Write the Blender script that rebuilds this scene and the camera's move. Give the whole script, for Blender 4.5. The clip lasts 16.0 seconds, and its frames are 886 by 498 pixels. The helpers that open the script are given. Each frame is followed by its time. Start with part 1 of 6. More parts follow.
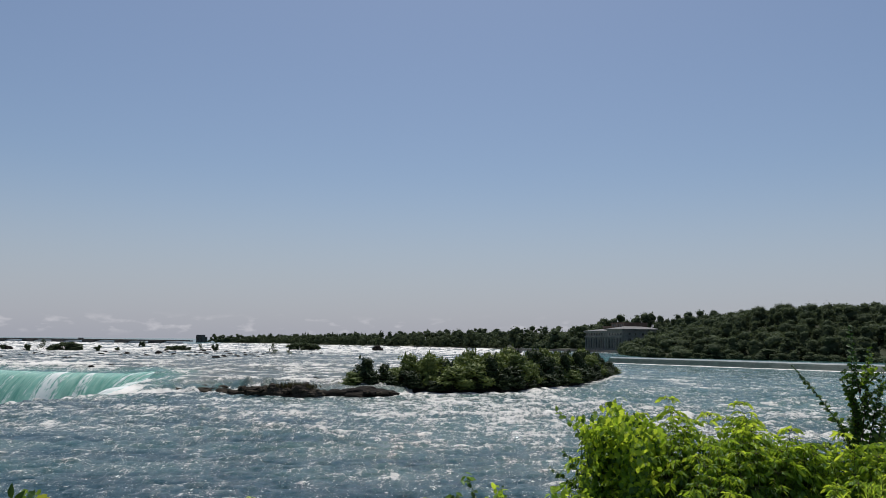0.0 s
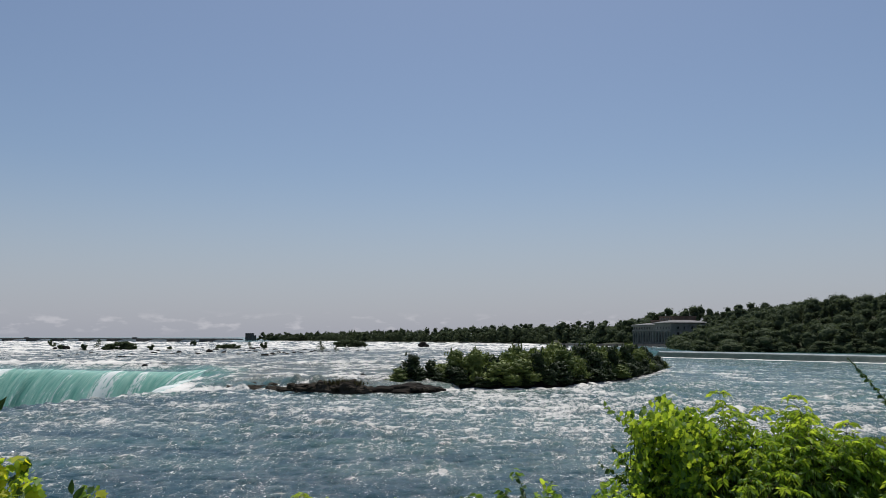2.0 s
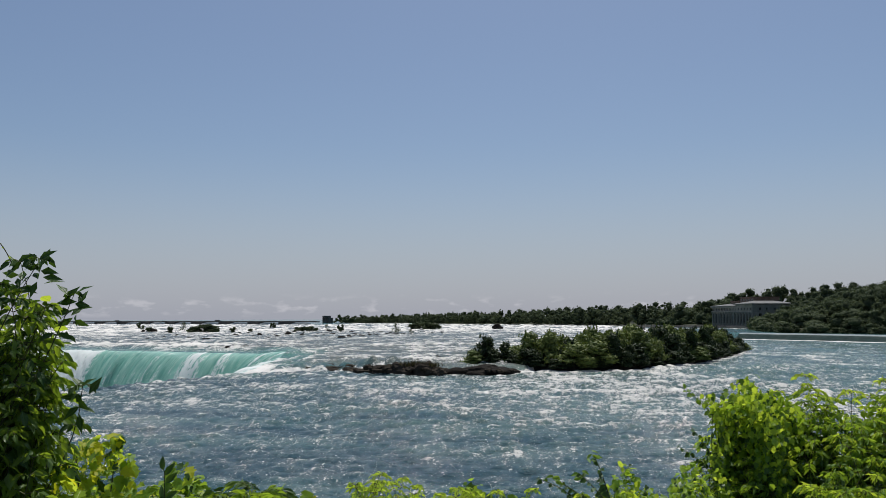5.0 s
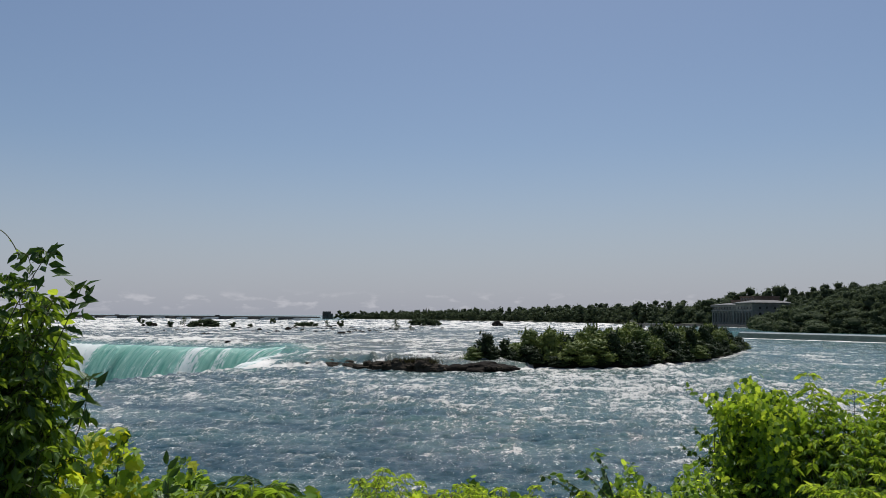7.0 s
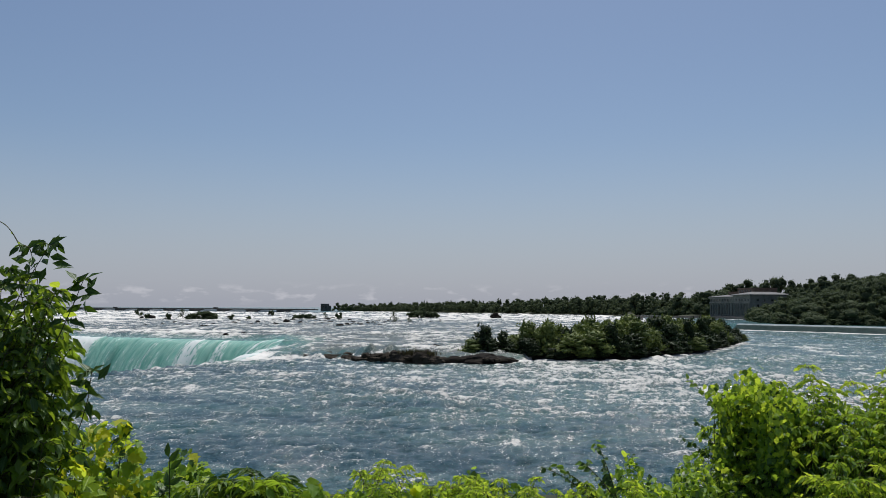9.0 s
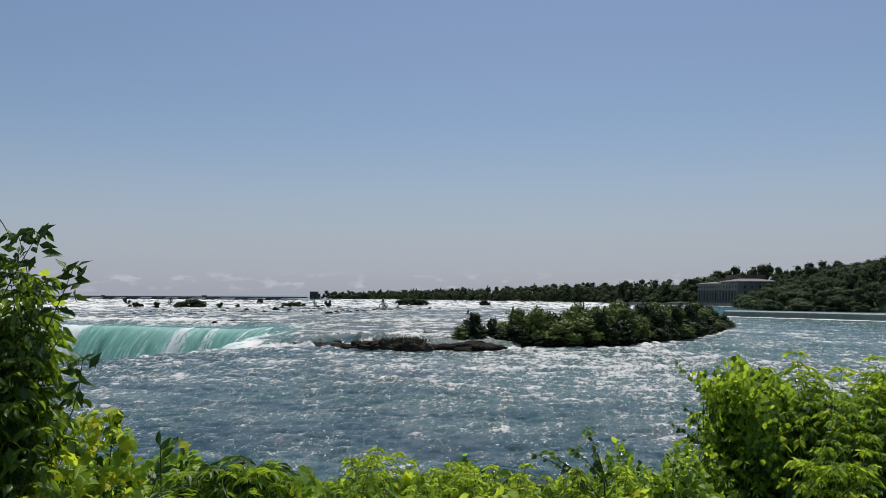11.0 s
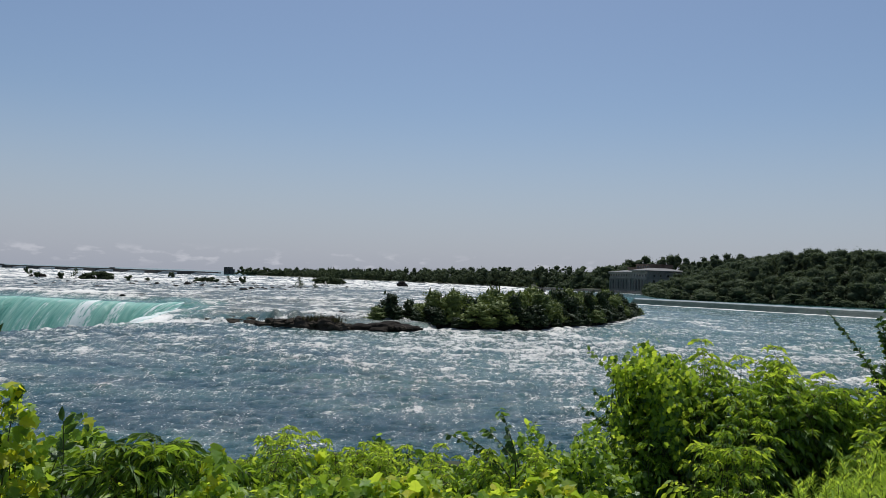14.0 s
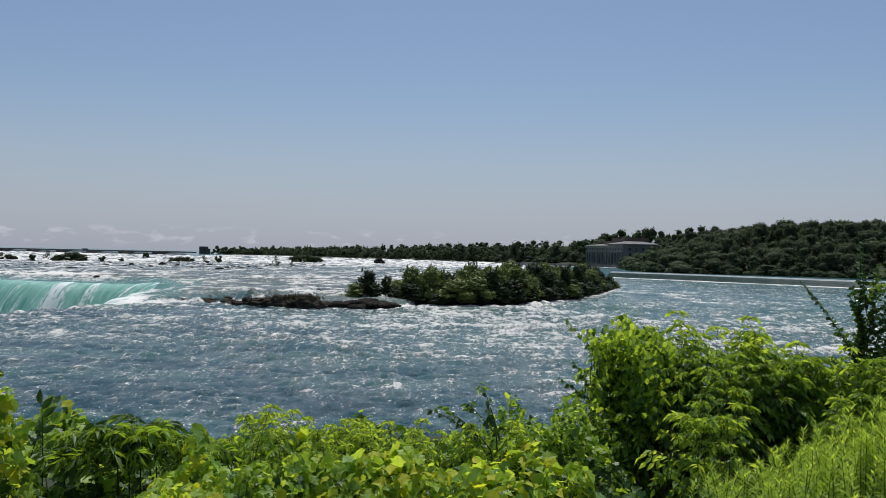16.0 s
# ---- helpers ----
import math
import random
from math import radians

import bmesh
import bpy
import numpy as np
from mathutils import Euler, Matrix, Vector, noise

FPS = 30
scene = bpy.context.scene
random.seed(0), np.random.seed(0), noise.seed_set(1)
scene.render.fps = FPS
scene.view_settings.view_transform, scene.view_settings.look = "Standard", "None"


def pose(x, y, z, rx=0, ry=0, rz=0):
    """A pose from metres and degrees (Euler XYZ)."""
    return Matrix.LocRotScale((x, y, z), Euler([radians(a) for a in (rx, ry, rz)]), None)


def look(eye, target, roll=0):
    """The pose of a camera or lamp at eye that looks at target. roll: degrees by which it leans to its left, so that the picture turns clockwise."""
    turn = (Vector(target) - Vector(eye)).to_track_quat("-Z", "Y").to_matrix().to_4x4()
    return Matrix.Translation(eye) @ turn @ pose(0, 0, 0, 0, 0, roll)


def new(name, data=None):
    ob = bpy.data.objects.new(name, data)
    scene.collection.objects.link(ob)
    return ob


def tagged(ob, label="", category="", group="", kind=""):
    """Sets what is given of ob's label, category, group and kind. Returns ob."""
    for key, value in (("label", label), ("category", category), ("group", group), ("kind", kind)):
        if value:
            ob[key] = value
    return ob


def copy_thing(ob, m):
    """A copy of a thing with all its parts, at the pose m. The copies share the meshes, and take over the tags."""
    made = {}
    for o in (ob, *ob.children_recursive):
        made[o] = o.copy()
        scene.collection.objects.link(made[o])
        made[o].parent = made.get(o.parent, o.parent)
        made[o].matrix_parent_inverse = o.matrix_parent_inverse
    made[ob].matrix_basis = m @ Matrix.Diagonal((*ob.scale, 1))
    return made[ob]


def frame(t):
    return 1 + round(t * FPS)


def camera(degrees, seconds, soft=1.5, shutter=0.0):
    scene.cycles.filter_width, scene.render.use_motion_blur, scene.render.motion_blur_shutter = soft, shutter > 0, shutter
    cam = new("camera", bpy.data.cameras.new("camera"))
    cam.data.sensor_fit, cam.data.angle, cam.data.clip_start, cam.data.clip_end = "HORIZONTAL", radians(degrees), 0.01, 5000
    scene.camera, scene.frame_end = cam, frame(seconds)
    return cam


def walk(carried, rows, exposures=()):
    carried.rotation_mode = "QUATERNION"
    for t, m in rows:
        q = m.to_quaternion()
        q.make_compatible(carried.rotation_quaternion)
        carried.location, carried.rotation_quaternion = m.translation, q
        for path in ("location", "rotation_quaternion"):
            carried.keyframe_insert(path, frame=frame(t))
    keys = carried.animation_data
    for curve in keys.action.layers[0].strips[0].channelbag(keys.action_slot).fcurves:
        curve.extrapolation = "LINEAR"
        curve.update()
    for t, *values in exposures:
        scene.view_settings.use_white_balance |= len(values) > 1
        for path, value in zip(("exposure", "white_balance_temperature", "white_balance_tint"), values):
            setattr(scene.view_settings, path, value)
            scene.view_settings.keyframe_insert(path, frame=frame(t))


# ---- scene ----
# the camera is held by hand at the railing of the bank and turns about one spot
cam = camera(58.0, 16.0, soft=0.5)
walk(cam, [
    (0, pose(0.045, 0, 10, 96.456, -0.600, 0.000)),
    (0.5, pose(0.044, 0, 10, 96.423, -0.422, 0.556)),
    (1, pose(0.044, 0, 10, 96.371, -0.287, 0.999)),
    (1.5, pose(0.043, 0, 10, 96.268, -0.224, 2.140)),
    (2, pose(0.043, 0, 10, 96.155, 0.016, 3.254)),
    (2.5, pose(0.042, 0, 10, 95.957, 0.216, 4.462)),
    (3, pose(0.042, 0, 10, 95.730, 0.307, 5.769)),
    (3.5, pose(0.041, 0, 10, 95.459, 0.409, 6.737)),
    (4, pose(0.041, 0, 10, 95.342, 0.443, 7.589)),
    (4.5, pose(0.040, 0, 10, 95.051, 0.436, 8.313)),
    (7, pose(0.011, 0, 10, 94.653, -0.272, 8.522)),
    (7.5, pose(0.006, 0, 10, 94.474, -0.207, 8.376)),
    (8, pose(0.000, 0, 10, 94.395, -0.198, 8.376)),
    (8.5, pose(-0.002, 0, 10, 94.280, -0.223, 8.422)),
    (9, pose(-0.004, 0, 10, 94.093, -0.217, 8.390)),
    (11.5, pose(-0.016, 0, 10, 92.983, -0.191, 7.098)),
    (12, pose(-0.018, 0, 10, 92.738, -0.543, 6.271)),
    (12.5, pose(-0.020, 0, 10, 92.481, -0.780, 5.370)),
    (13, pose(-0.023, 0, 10, 92.432, -1.506, 3.413)),
    (13.5, pose(-0.026, 0, 10, 92.336, -2.064, 2.296)),
    (14, pose(-0.029, 0, 10, 91.943, -1.879, 1.734)),
    (14.5, pose(-0.031, 0, 10, 91.473, -1.634, 1.154)),
    (15, pose(-0.034, 0, 10, 90.843, -1.368, 0.752)),
    (15.5, pose(-0.037, 0, 10, 90.496, -1.177, 0.433)),
    (16, pose(-0.040, 0, 10, 90.280, -1.041, 0.099)),
], [(0, 0.0, 6400, 10.4), (4.5, -0.02, 6380, 9.8), (8, -0.03, 6330, 9.8), (12, 0.0, 6230, 9.6), (16, 0.02, 6190, 8.8)])

# ---- light ----
SUN_EL, SUN_AZ = 66.0, 2.0          # height, and degrees to the right of the river's axis (+y)
world = bpy.data.worlds.new("sky")
scene.world = world
world.use_nodes = True
wn, wl = world.node_tree.nodes, world.node_tree.links
sky = wn.new("ShaderNodeTexSky")
sky.sky_type, sky.sun_disc = "NISHITA", False
sky.sun_elevation, sky.sun_rotation = radians(SUN_EL), radians(SUN_AZ)
sky.altitude, sky.air_density, sky.dust_density, sky.ozone_density = 160, 1.0, 1.6, 2.9
bg = wn["Background"]
bg.inputs["Strength"].default_value = 0.081
# thin low cloud banks over the horizon
tc = wn.new("ShaderNodeTexCoord")
sep = wn.new("ShaderNodeSeparateXYZ")
wl.new(tc.outputs["Generated"], sep.inputs[0])
mp = wn.new("ShaderNodeMapping")
mp.inputs["Scale"].default_value = (17, 17, 46)
wl.new(tc.outputs["Generated"], mp.inputs[0])
cn = wn.new("ShaderNodeTexNoise")
cn.inputs["Scale"].default_value, cn.inputs["Detail"].default_value = 2.2, 5
wl.new(mp.outputs[0], cn.inputs[0])
cr = wn.new("ShaderNodeMapRange")
cr.inputs["From Min"].default_value, cr.inputs["From Max"].default_value = 0.55, 0.68
wl.new(cn.outputs[0], cr.inputs[0])
band = wn.new("ShaderNodeFloatCurve")
wl.new(sep.outputs[2], band.inputs["Value"])
pts = band.mapping.curves[0].points
pts[0].location, pts[1].location = (0, 0), (1, 0)
for u, v in ((0.004, 0.5), (0.012, 1.0), (0.022, 0.8), (0.034, 0.0)):
    pts.new(u, v)
band.mapping.update()
mul = wn.new("ShaderNodeMath")
mul.operation = "MULTIPLY"
wl.new(cr.outputs[0], mul.inputs[0])
wl.new(band.outputs[0], mul.inputs[1])
mul2 = wn.new("ShaderNodeMath")
mul2.operation = "MULTIPLY"
mul2.inputs[1].default_value = 0.6
wl.new(mul.outputs[0], mul2.inputs[0])
mixw = wn.new("ShaderNodeMix")
mixw.data_type = "RGBA"
mixw.inputs["B"].default_value = (7.0, 6.9, 7.3, 1)
wl.new(mul2.outputs[0], mixw.inputs["Factor"])
# summer haze greys the lowest few degrees
hz = wn.new("ShaderNodeMapRange")
hz.interpolation_type = "SMOOTHSTEP"
for key, v in (("From Min", 0.0), ("From Max", 0.22), ("To Min", 0.70), ("To Max", 0.0)):
    hz.inputs[key].default_value = v
wl.new(sep.outputs[2], hz.inputs[0])
mixh = wn.new("ShaderNodeMix")
mixh.data_type = "RGBA"
mixh.inputs["B"].default_value = (5.05, 5.32, 6.35, 1)
wl.new(hz.outputs[0], mixh.inputs["Factor"])
wl.new(sky.outputs[0], mixh.inputs["A"])
wl.new(mixh.outputs["Result"], mixw.inputs["A"])
wl.new(mixw.outputs["Result"], bg.inputs["Color"])

sun = new("sun", bpy.data.lights.new("sun", "SUN"))
sun.data.energy, sun.data.angle, sun.data.color = 3.9, radians(0.55), (1.0, 0.97, 0.92)
_e, _a = radians(SUN_EL), radians(SUN_AZ)
sun.matrix_world = look((900 * math.sin(_a) * math.cos(_e), 900 * math.cos(_a) * math.cos(_e), 900 * math.sin(_e)), (0, 0, 0))


# ---- materials ----
class Nodes:
    """A small wrapper round a material's node tree."""

    def __init__(self, name):
        self.mat = bpy.data.materials.new(name)
        self.mat.use_nodes = True
        self.n, self.l = self.mat.node_tree.nodes, self.mat.node_tree.links
        self.p = self.n["Principled BSDF"]
        self.out = self.n["Material Output"]

    def put(self, kind, **kw):
        nd = self.n.new(kind)
        for k, v in kw.items():
            key = k.replace("_", " ").title() if k not in nd.inputs else k
            nd.inputs[key].default_value = v
        return nd

    def link(self, a, b):
        self.l.new(a, b)

    def coords(self, scale=(1, 1, 1), kind="Object", turn=0.0):
        t = self.n.new("ShaderNodeTexCoord")
        m = self.n.new("ShaderNodeMapping")
        m.inputs["Scale"].default_value = scale
        m.inputs["Rotation"].default_value = (0, 0, turn)
        self.link(t.outputs[kind], m.inputs[0])
        return m.outputs[0]

    def noise(self, vec, scale, detail=4, rough=0.55):
        t = self.put("ShaderNodeTexNoise", scale=scale, detail=detail, roughness=rough)
        self.link(vec, t.inputs["Vector"])
        return t.outputs[0]

    def ramp(self, fac, stops):
        r = self.n.new("ShaderNodeValToRGB")
        e = r.color_ramp.elements
        while len(e) < len(stops):
            e.new(0.5)
        for el, (pos_, col) in zip(e, stops):
            el.position, el.color = pos_, (*col, 1)
        self.link(fac, r.inputs[0])
        return r.outputs[0]

    def remap(self, val, a, b, c=0.0, d=1.0):
        m = self.n.new("ShaderNodeMapRange")
        for key, v in zip(("From Min", "From Max", "To Min", "To Max"), (a, b, c, d)):
            m.inputs[key].default_value = v
        self.link(val, m.inputs[0])
        return m.outputs[0]

    def math(self, op, a, b):
        m = self.n.new("ShaderNodeMath")
        m.operation = op
        for i, v in enumerate((a, b)):
            if isinstance(v, (int, float)):
                m.inputs[i].default_value = v
            else:
                self.link(v, m.inputs[i])
        return m.outputs[0]

    def mix(self, fac, a, b, blend="MIX"):
        m = self.n.new("ShaderNodeMix")
        m.data_type, m.blend_type = "RGBA", blend
        for key, v in (("Factor", fac), ("A", a), ("B", b)):
            if isinstance(v, tuple):
                m.inputs[key].default_value = (*v, 1)
            elif isinstance(v, (int, float)):
                m.inputs[key].default_value = v
            else:
                self.link(v, m.inputs[key])
        return m.outputs["Result"]

    def bump(self, height, strength, distance, normal=None):
        b = self.put("ShaderNodeBump", strength=strength, distance=distance)
        self.link(height, b.inputs["Height"])
        if normal is not None:
            self.link(normal, b.inputs["Normal"])
        self.link(b.outputs[0], self.p.inputs["Normal"])
        return b.outputs[0]


def leaf_material(name, dark, light, through_col, share=0.42, rough=0.45, gloss=0.11, ribs=False):
    """Leaf tissue: a different green for each leaf, light shining through, and ribs on leaves seen from near by."""
    m = Nodes(name)
    g = m.n.new("ShaderNodeNewGeometry")
    oi = m.n.new("ShaderNodeObjectInfo")
    vein = m.noise(m.coords(), 14.0, 3)
    rnd = m.math("ADD", m.math("MULTIPLY", g.outputs["Random Per Island"], 0.7), m.math("MULTIPLY", oi.outputs["Random"], 0.3))
    col = m.mix(rnd, dark, light)
    col = m.mix(m.remap(vein, 0.35, 0.7, 0.0, 0.35), col, tuple(0.55 * c for c in dark))
    shine = m.mix(rnd, through_col, tuple(min(1.0, 1.25 * c) for c in through_col))
    if ribs:
        uv = m.n.new("ShaderNodeUVMap")
        uv.uv_map = "leaf"
        sx = m.n.new("ShaderNodeSeparateXYZ")
        m.link(uv.outputs[0], sx.inputs[0])
        off = m.math("ABSOLUTE", sx.outputs[0], 0.0)
        mid = m.remap(off, 0.012, 0.045, 1.0, 0.0)
        saw = m.math("FRACT", m.math("MULTIPLY", m.math("SUBTRACT", sx.outputs[1], m.math("MULTIPLY", off, 0.75)), 6.0), 0.0)
        side = m.remap(m.math("ABSOLUTE", m.math("SUBTRACT", saw, 0.5), 0.0), 0.03, 0.14, 0.30, 0.0)
        rib = m.math("MAXIMUM", mid, side)
        col = m.mix(m.math("MULTIPLY", rib, 0.45), col, tuple(min(1.0, 1.7 * c + 0.03) for c in light))
        shine = m.mix(m.math("MULTIPLY", rib, 0.5), shine, tuple(0.45 * c for c in through_col))
        m.bump(m.math("SUBTRACT", m.math("MULTIPLY", vein, 0.5), m.math("MULTIPLY", rib, 0.5)), 0.5, 0.006)
    m.link(col, m.p.inputs["Base Color"])
    m.p.inputs["Roughness"].default_value = rough
    m.p.inputs["Specular IOR Level"].default_value = gloss
    tr = m.n.new("ShaderNodeBsdfTranslucent")
    m.link(shine, tr.inputs["Color"])
    ms = m.n.new("ShaderNodeMixShader")
    ms.inputs[0].default_value = share
    m.link(m.p.outputs[0], ms.inputs[1])
    m.link(tr.outputs[0], ms.inputs[2])
    m.link(ms.outputs[0], m.out.inputs["Surface"])
    return m.mat


def rough_material(name, c1, c2, scale, rough=0.9, bump=0.3, dist=0.1, c3=None, gloss=0.3):
    """Stone, soil, bark or concrete: two colours in patches, fine grain and relief."""
    m = Nodes(name)
    v = m.coords()
    big, fine = m.noise(v, scale, 5), m.noise(v, scale * 7, 6, 0.65)
    col = m.mix(m.remap(big, 0.35, 0.65), c1, c2)
    col = m.mix(m.remap(fine, 0.4, 0.75, 0, 0.6), col, c3 or tuple(0.45 * c for c in c1))
    m.link(col, m.p.inputs["Base Color"])
    m.p.inputs["Roughness"].default_value = rough
    m.p.inputs["Specular IOR Level"].default_value = gloss
    m.bump(m.math("ADD", big, m.math("MULTIPLY", fine, 0.5)), bump, dist)
    return m.mat


def river_material():
    """Fast river water: blue-green body, ripples at three sizes, and torn white foam where the current breaks."""
    m = Nodes("river_water")
    at_foam = m.n.new("ShaderNodeAttribute")
    at_foam.attribute_name = "foam"
    dens = at_foam.outputs["Fac"]
    at_deep = m.n.new("ShaderNodeAttribute")
    at_deep.attribute_name = "tint"
    at_air = m.n.new("ShaderNodeAttribute")
    at_air.attribute_name = "air"
    air = at_air.outputs["Fac"]
    # the foam is drawn out along the current, which comes down from the far shelf
    v1, v2 = m.coords((1.0, 0.30, 1.0), turn=0.30), m.coords((0.62, 0.62, 1.0), turn=-0.12)
    warp = m.noise(v1, 0.30, 3)
    n1 = m.noise(v1, 1.5, 7, 0.70)
    n2 = m.noise(v2, 6.5, 5, 0.72)
    n3 = m.noise(v1, 17.0, 3, 0.7)
    pat = m.math("ADD", m.math("MULTIPLY", n1, 0.44), m.math("ADD", m.math("MULTIPLY", n2, 0.40), m.math("MULTIPLY", warp, 0.16)))
    edge = m.math("SUBTRACT", 0.690, m.math("MULTIPLY", dens, 0.30))
    d = m.math("SUBTRACT", pat, edge)
    foam = m.math("MULTIPLY", m.remap(d, -0.018, 0.042), m.remap(n3, 0.36, 0.52, 0.45, 1.0))
    # specks of spray and painted sun glints, thick where the waves break and thin elsewhere
    n4 = m.noise(v2, 9.0, 3, 0.62)
    fleck = m.remap(m.math("ADD", m.math("ADD", m.math("MULTIPLY", n4, 0.75), m.math("MULTIPLY", dens, 0.16)), m.math("MULTIPLY", n1, 0.50)), 0.785, 0.81, 0.0, 1.0)
    foam = m.math("MAXIMUM", foam, fleck)
    haze = m.remap(d, -0.15, 0.04, 0.0, 0.40)
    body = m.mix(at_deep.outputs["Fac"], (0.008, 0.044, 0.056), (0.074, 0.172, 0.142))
    body = m.mix(air, body, (0.075, 0.082, 0.070))
    at_lip = m.n.new("ShaderNodeAttribute")
    at_lip.attribute_name = "brink"
    body = m.mix(at_lip.outputs["Fac"], body, m.mix(m.remap(n2, 0.4, 0.65), (0.05, 0.17, 0.125), (0.19, 0.38, 0.31)))
    body = m.mix(haze, body, m.mix(m.remap(air, 0.1, 0.6), (0.30, 0.335, 0.315), (0.33, 0.315, 0.27)))
    col = m.mix(foam, body, (0.81, 0.78, 0.72))
    m.link(col, m.p.inputs["Base Color"])
    rough = m.math("ADD", m.remap(foam, 0, 1, 0.095, 0.6), m.remap(air, 0.0, 0.5, 0.0, 0.16))
    m.link(rough, m.p.inputs["Roughness"])
    m.p.inputs["IOR"].default_value = 1.33
    vr = m.coords((0.5, 1.0, 1.0), turn=0.08)
    r1, r2, r3 = m.noise(vr, 0.9, 4, 0.6), m.noise(vr, 3.6, 3, 0.6), m.noise(vr, 13.0, 3, 0.7)
    h = m.math("ADD", m.math("MULTIPLY", r1, 0.12), m.math("ADD", m.math("MULTIPLY", r2, 0.23), m.math("MULTIPLY", r3, 0.062)))
    h = m.math("ADD", h, m.math("MULTIPLY", foam, 0.10))
    m.bump(h, 1.0, 0.9)
    return m.mat


def fall_material():
    """The falling sheet: clear green where it is thick, white where it tears into strands."""
    m = Nodes("falling_water")
    uv = m.n.new("ShaderNodeUVMap")
    uv.uv_map = "flow"
    mp_ = m.n.new("ShaderNodeMapping")
    mp_.inputs["Scale"].default_value = (0.7, 0.10, 1)
    m.link(uv.outputs[0], mp_.inputs[0])
    s1 = m.noise(mp_.outputs[0], 1.0, 6, 0.62)
    mq = m.n.new("ShaderNodeMapping")
    mq.inputs["Scale"].default_value = (3.6, 0.30, 1)
    m.link(uv.outputs[0], mq.inputs[0])
    s2 = m.noise(mq.outputs[0], 1.0, 5, 0.6)
    at_foam = m.n.new("ShaderNodeAttribute")
    at_foam.attribute_name = "foam"
    pat = m.math("ADD", m.math("MULTIPLY", s1, 0.65), m.math("MULTIPLY", s2, 0.35))
    d = m.math("SUBTRACT", pat, m.math("SUBTRACT", 0.74, m.math("MULTIPLY", at_foam.outputs["Fac"], 0.40)))
    mr = m.n.new("ShaderNodeMapping")
    mr.inputs["Scale"].default_value = (1.6, 0.9, 1)
    m.link(uv.outputs[0], mr.inputs[0])
    s3 = m.noise(mr.outputs[0], 1.0, 5, 0.66)
    d = m.math("ADD", d, m.math("MULTIPLY", m.math("SUBTRACT", s3, 0.5), 0.5))
    foam = m.remap(d, -0.02, 0.06)
    green = m.mix(m.remap(m.math("ADD", m.math("MULTIPLY", s1, 0.6), m.math("MULTIPLY", s2, 0.4)), 0.36, 0.64), (0.09, 0.33, 0.25), (0.41, 0.65, 0.54))
    col = m.mix(foam, green, (0.78, 0.82, 0.78))
    m.link(col, m.p.inputs["Base Color"])
    m.link(m.remap(foam, 0, 1, 0.25, 0.8), m.p.inputs["Roughness"])
    m.p.inputs["IOR"].default_value = 1.33
    m.bump(m.math("ADD", m.math("ADD", s1, m.math("MULTIPLY", s2, 0.6)), m.math("MULTIPLY", s3, 0.5)), 0.8, 0.7)
    tr = m.n.new("ShaderNodeBsdfTranslucent")
    m.link(col, tr.inputs["Color"])
    ms = m.n.new("ShaderNodeMixShader")
    ms.inputs[0].default_value = 0.06
    m.link(m.p.outputs[0], ms.inputs[1])
    m.link(tr.outputs[0], ms.inputs[2])
    m.link(ms.outputs[0], m.out.inputs["Surface"])
    return m.mat


def weir_material():
    """A smooth sheet of green water sliding over a weir."""
    m = Nodes("weir_water")
    v = m.coords((0.25, 0.25, 1.0))
    n = m.noise(v, 1.5, 5, 0.6)
    col = m.mix(m.remap(n, 0.35, 0.7), (0.010, 0.026, 0.024), (0.026, 0.052, 0.048))
    lines = m.noise(m.coords((1.1, 1.1, 0.06)), 1.0, 5, 0.7)
    col = m.mix(m.remap(lines, 0.52, 0.72, 0.0, 0.10), col, (0.36, 0.40, 0.39))
    m.link(col, m.p.inputs["Base Color"])
    m.p.inputs["Roughness"].default_value, m.p.inputs["IOR"].default_value = 0.42, 1.33
    m.p.inputs["Specular IOR Level"].default_value = 0.05
    m.bump(n, 0.3, 0.2)
    return m.mat


def crest_material():
    """Water over the rounded crest of the weir, the sky's reflection painted in as a pale colour."""
    m = Nodes("crest_water")
    n = m.noise(m.coords((0.5, 0.5, 1.0)), 0.8, 5, 0.65)
    m.link(m.mix(m.remap(n, 0.35, 0.65), (0.17, 0.20, 0.19), (0.30, 0.33, 0.32)), m.p.inputs["Base Color"])
    m.p.inputs["Roughness"].default_value, m.p.inputs["IOR"].default_value = 0.3, 1.33
    m.bump(n, 0.3, 0.2)
    return m.mat


def window_material():
    m = Nodes("dark_window_glass")
    m.p.inputs["Base Color"].default_value = (0.012, 0.014, 0.016, 1)
    m.p.inputs["Roughness"].default_value = 0.12
    return m.mat


WATER, FALLING, WEIR_W, CREST_W, GLASS = river_material(), fall_material(), weir_material(), crest_material(), window_material()
LAND = rough_material("grassy_soil", (0.022, 0.035, 0.012), (0.045, 0.045, 0.02), 0.15, bump=0.5, dist=0.3)
ROCK = rough_material("wet_dark_rock", (0.013, 0.011, 0.010), (0.032, 0.027, 0.021), 0.55, rough=0.85, bump=0.9, dist=0.5, gloss=0.05)
ROCK_WARM = rough_material("brown_shale", (0.030, 0.025, 0.019), (0.085, 0.070, 0.052), 0.6, rough=0.85, bump=0.9, dist=0.5, gloss=0.05)
BARK = rough_material("bark", (0.05, 0.036, 0.024), (0.10, 0.075, 0.05), 6.0, bump=0.5, dist=0.02)
TWIG = rough_material("green_twig", (0.06, 0.075, 0.025), (0.11, 0.10, 0.045), 9.0, bump=0.2, dist=0.005)
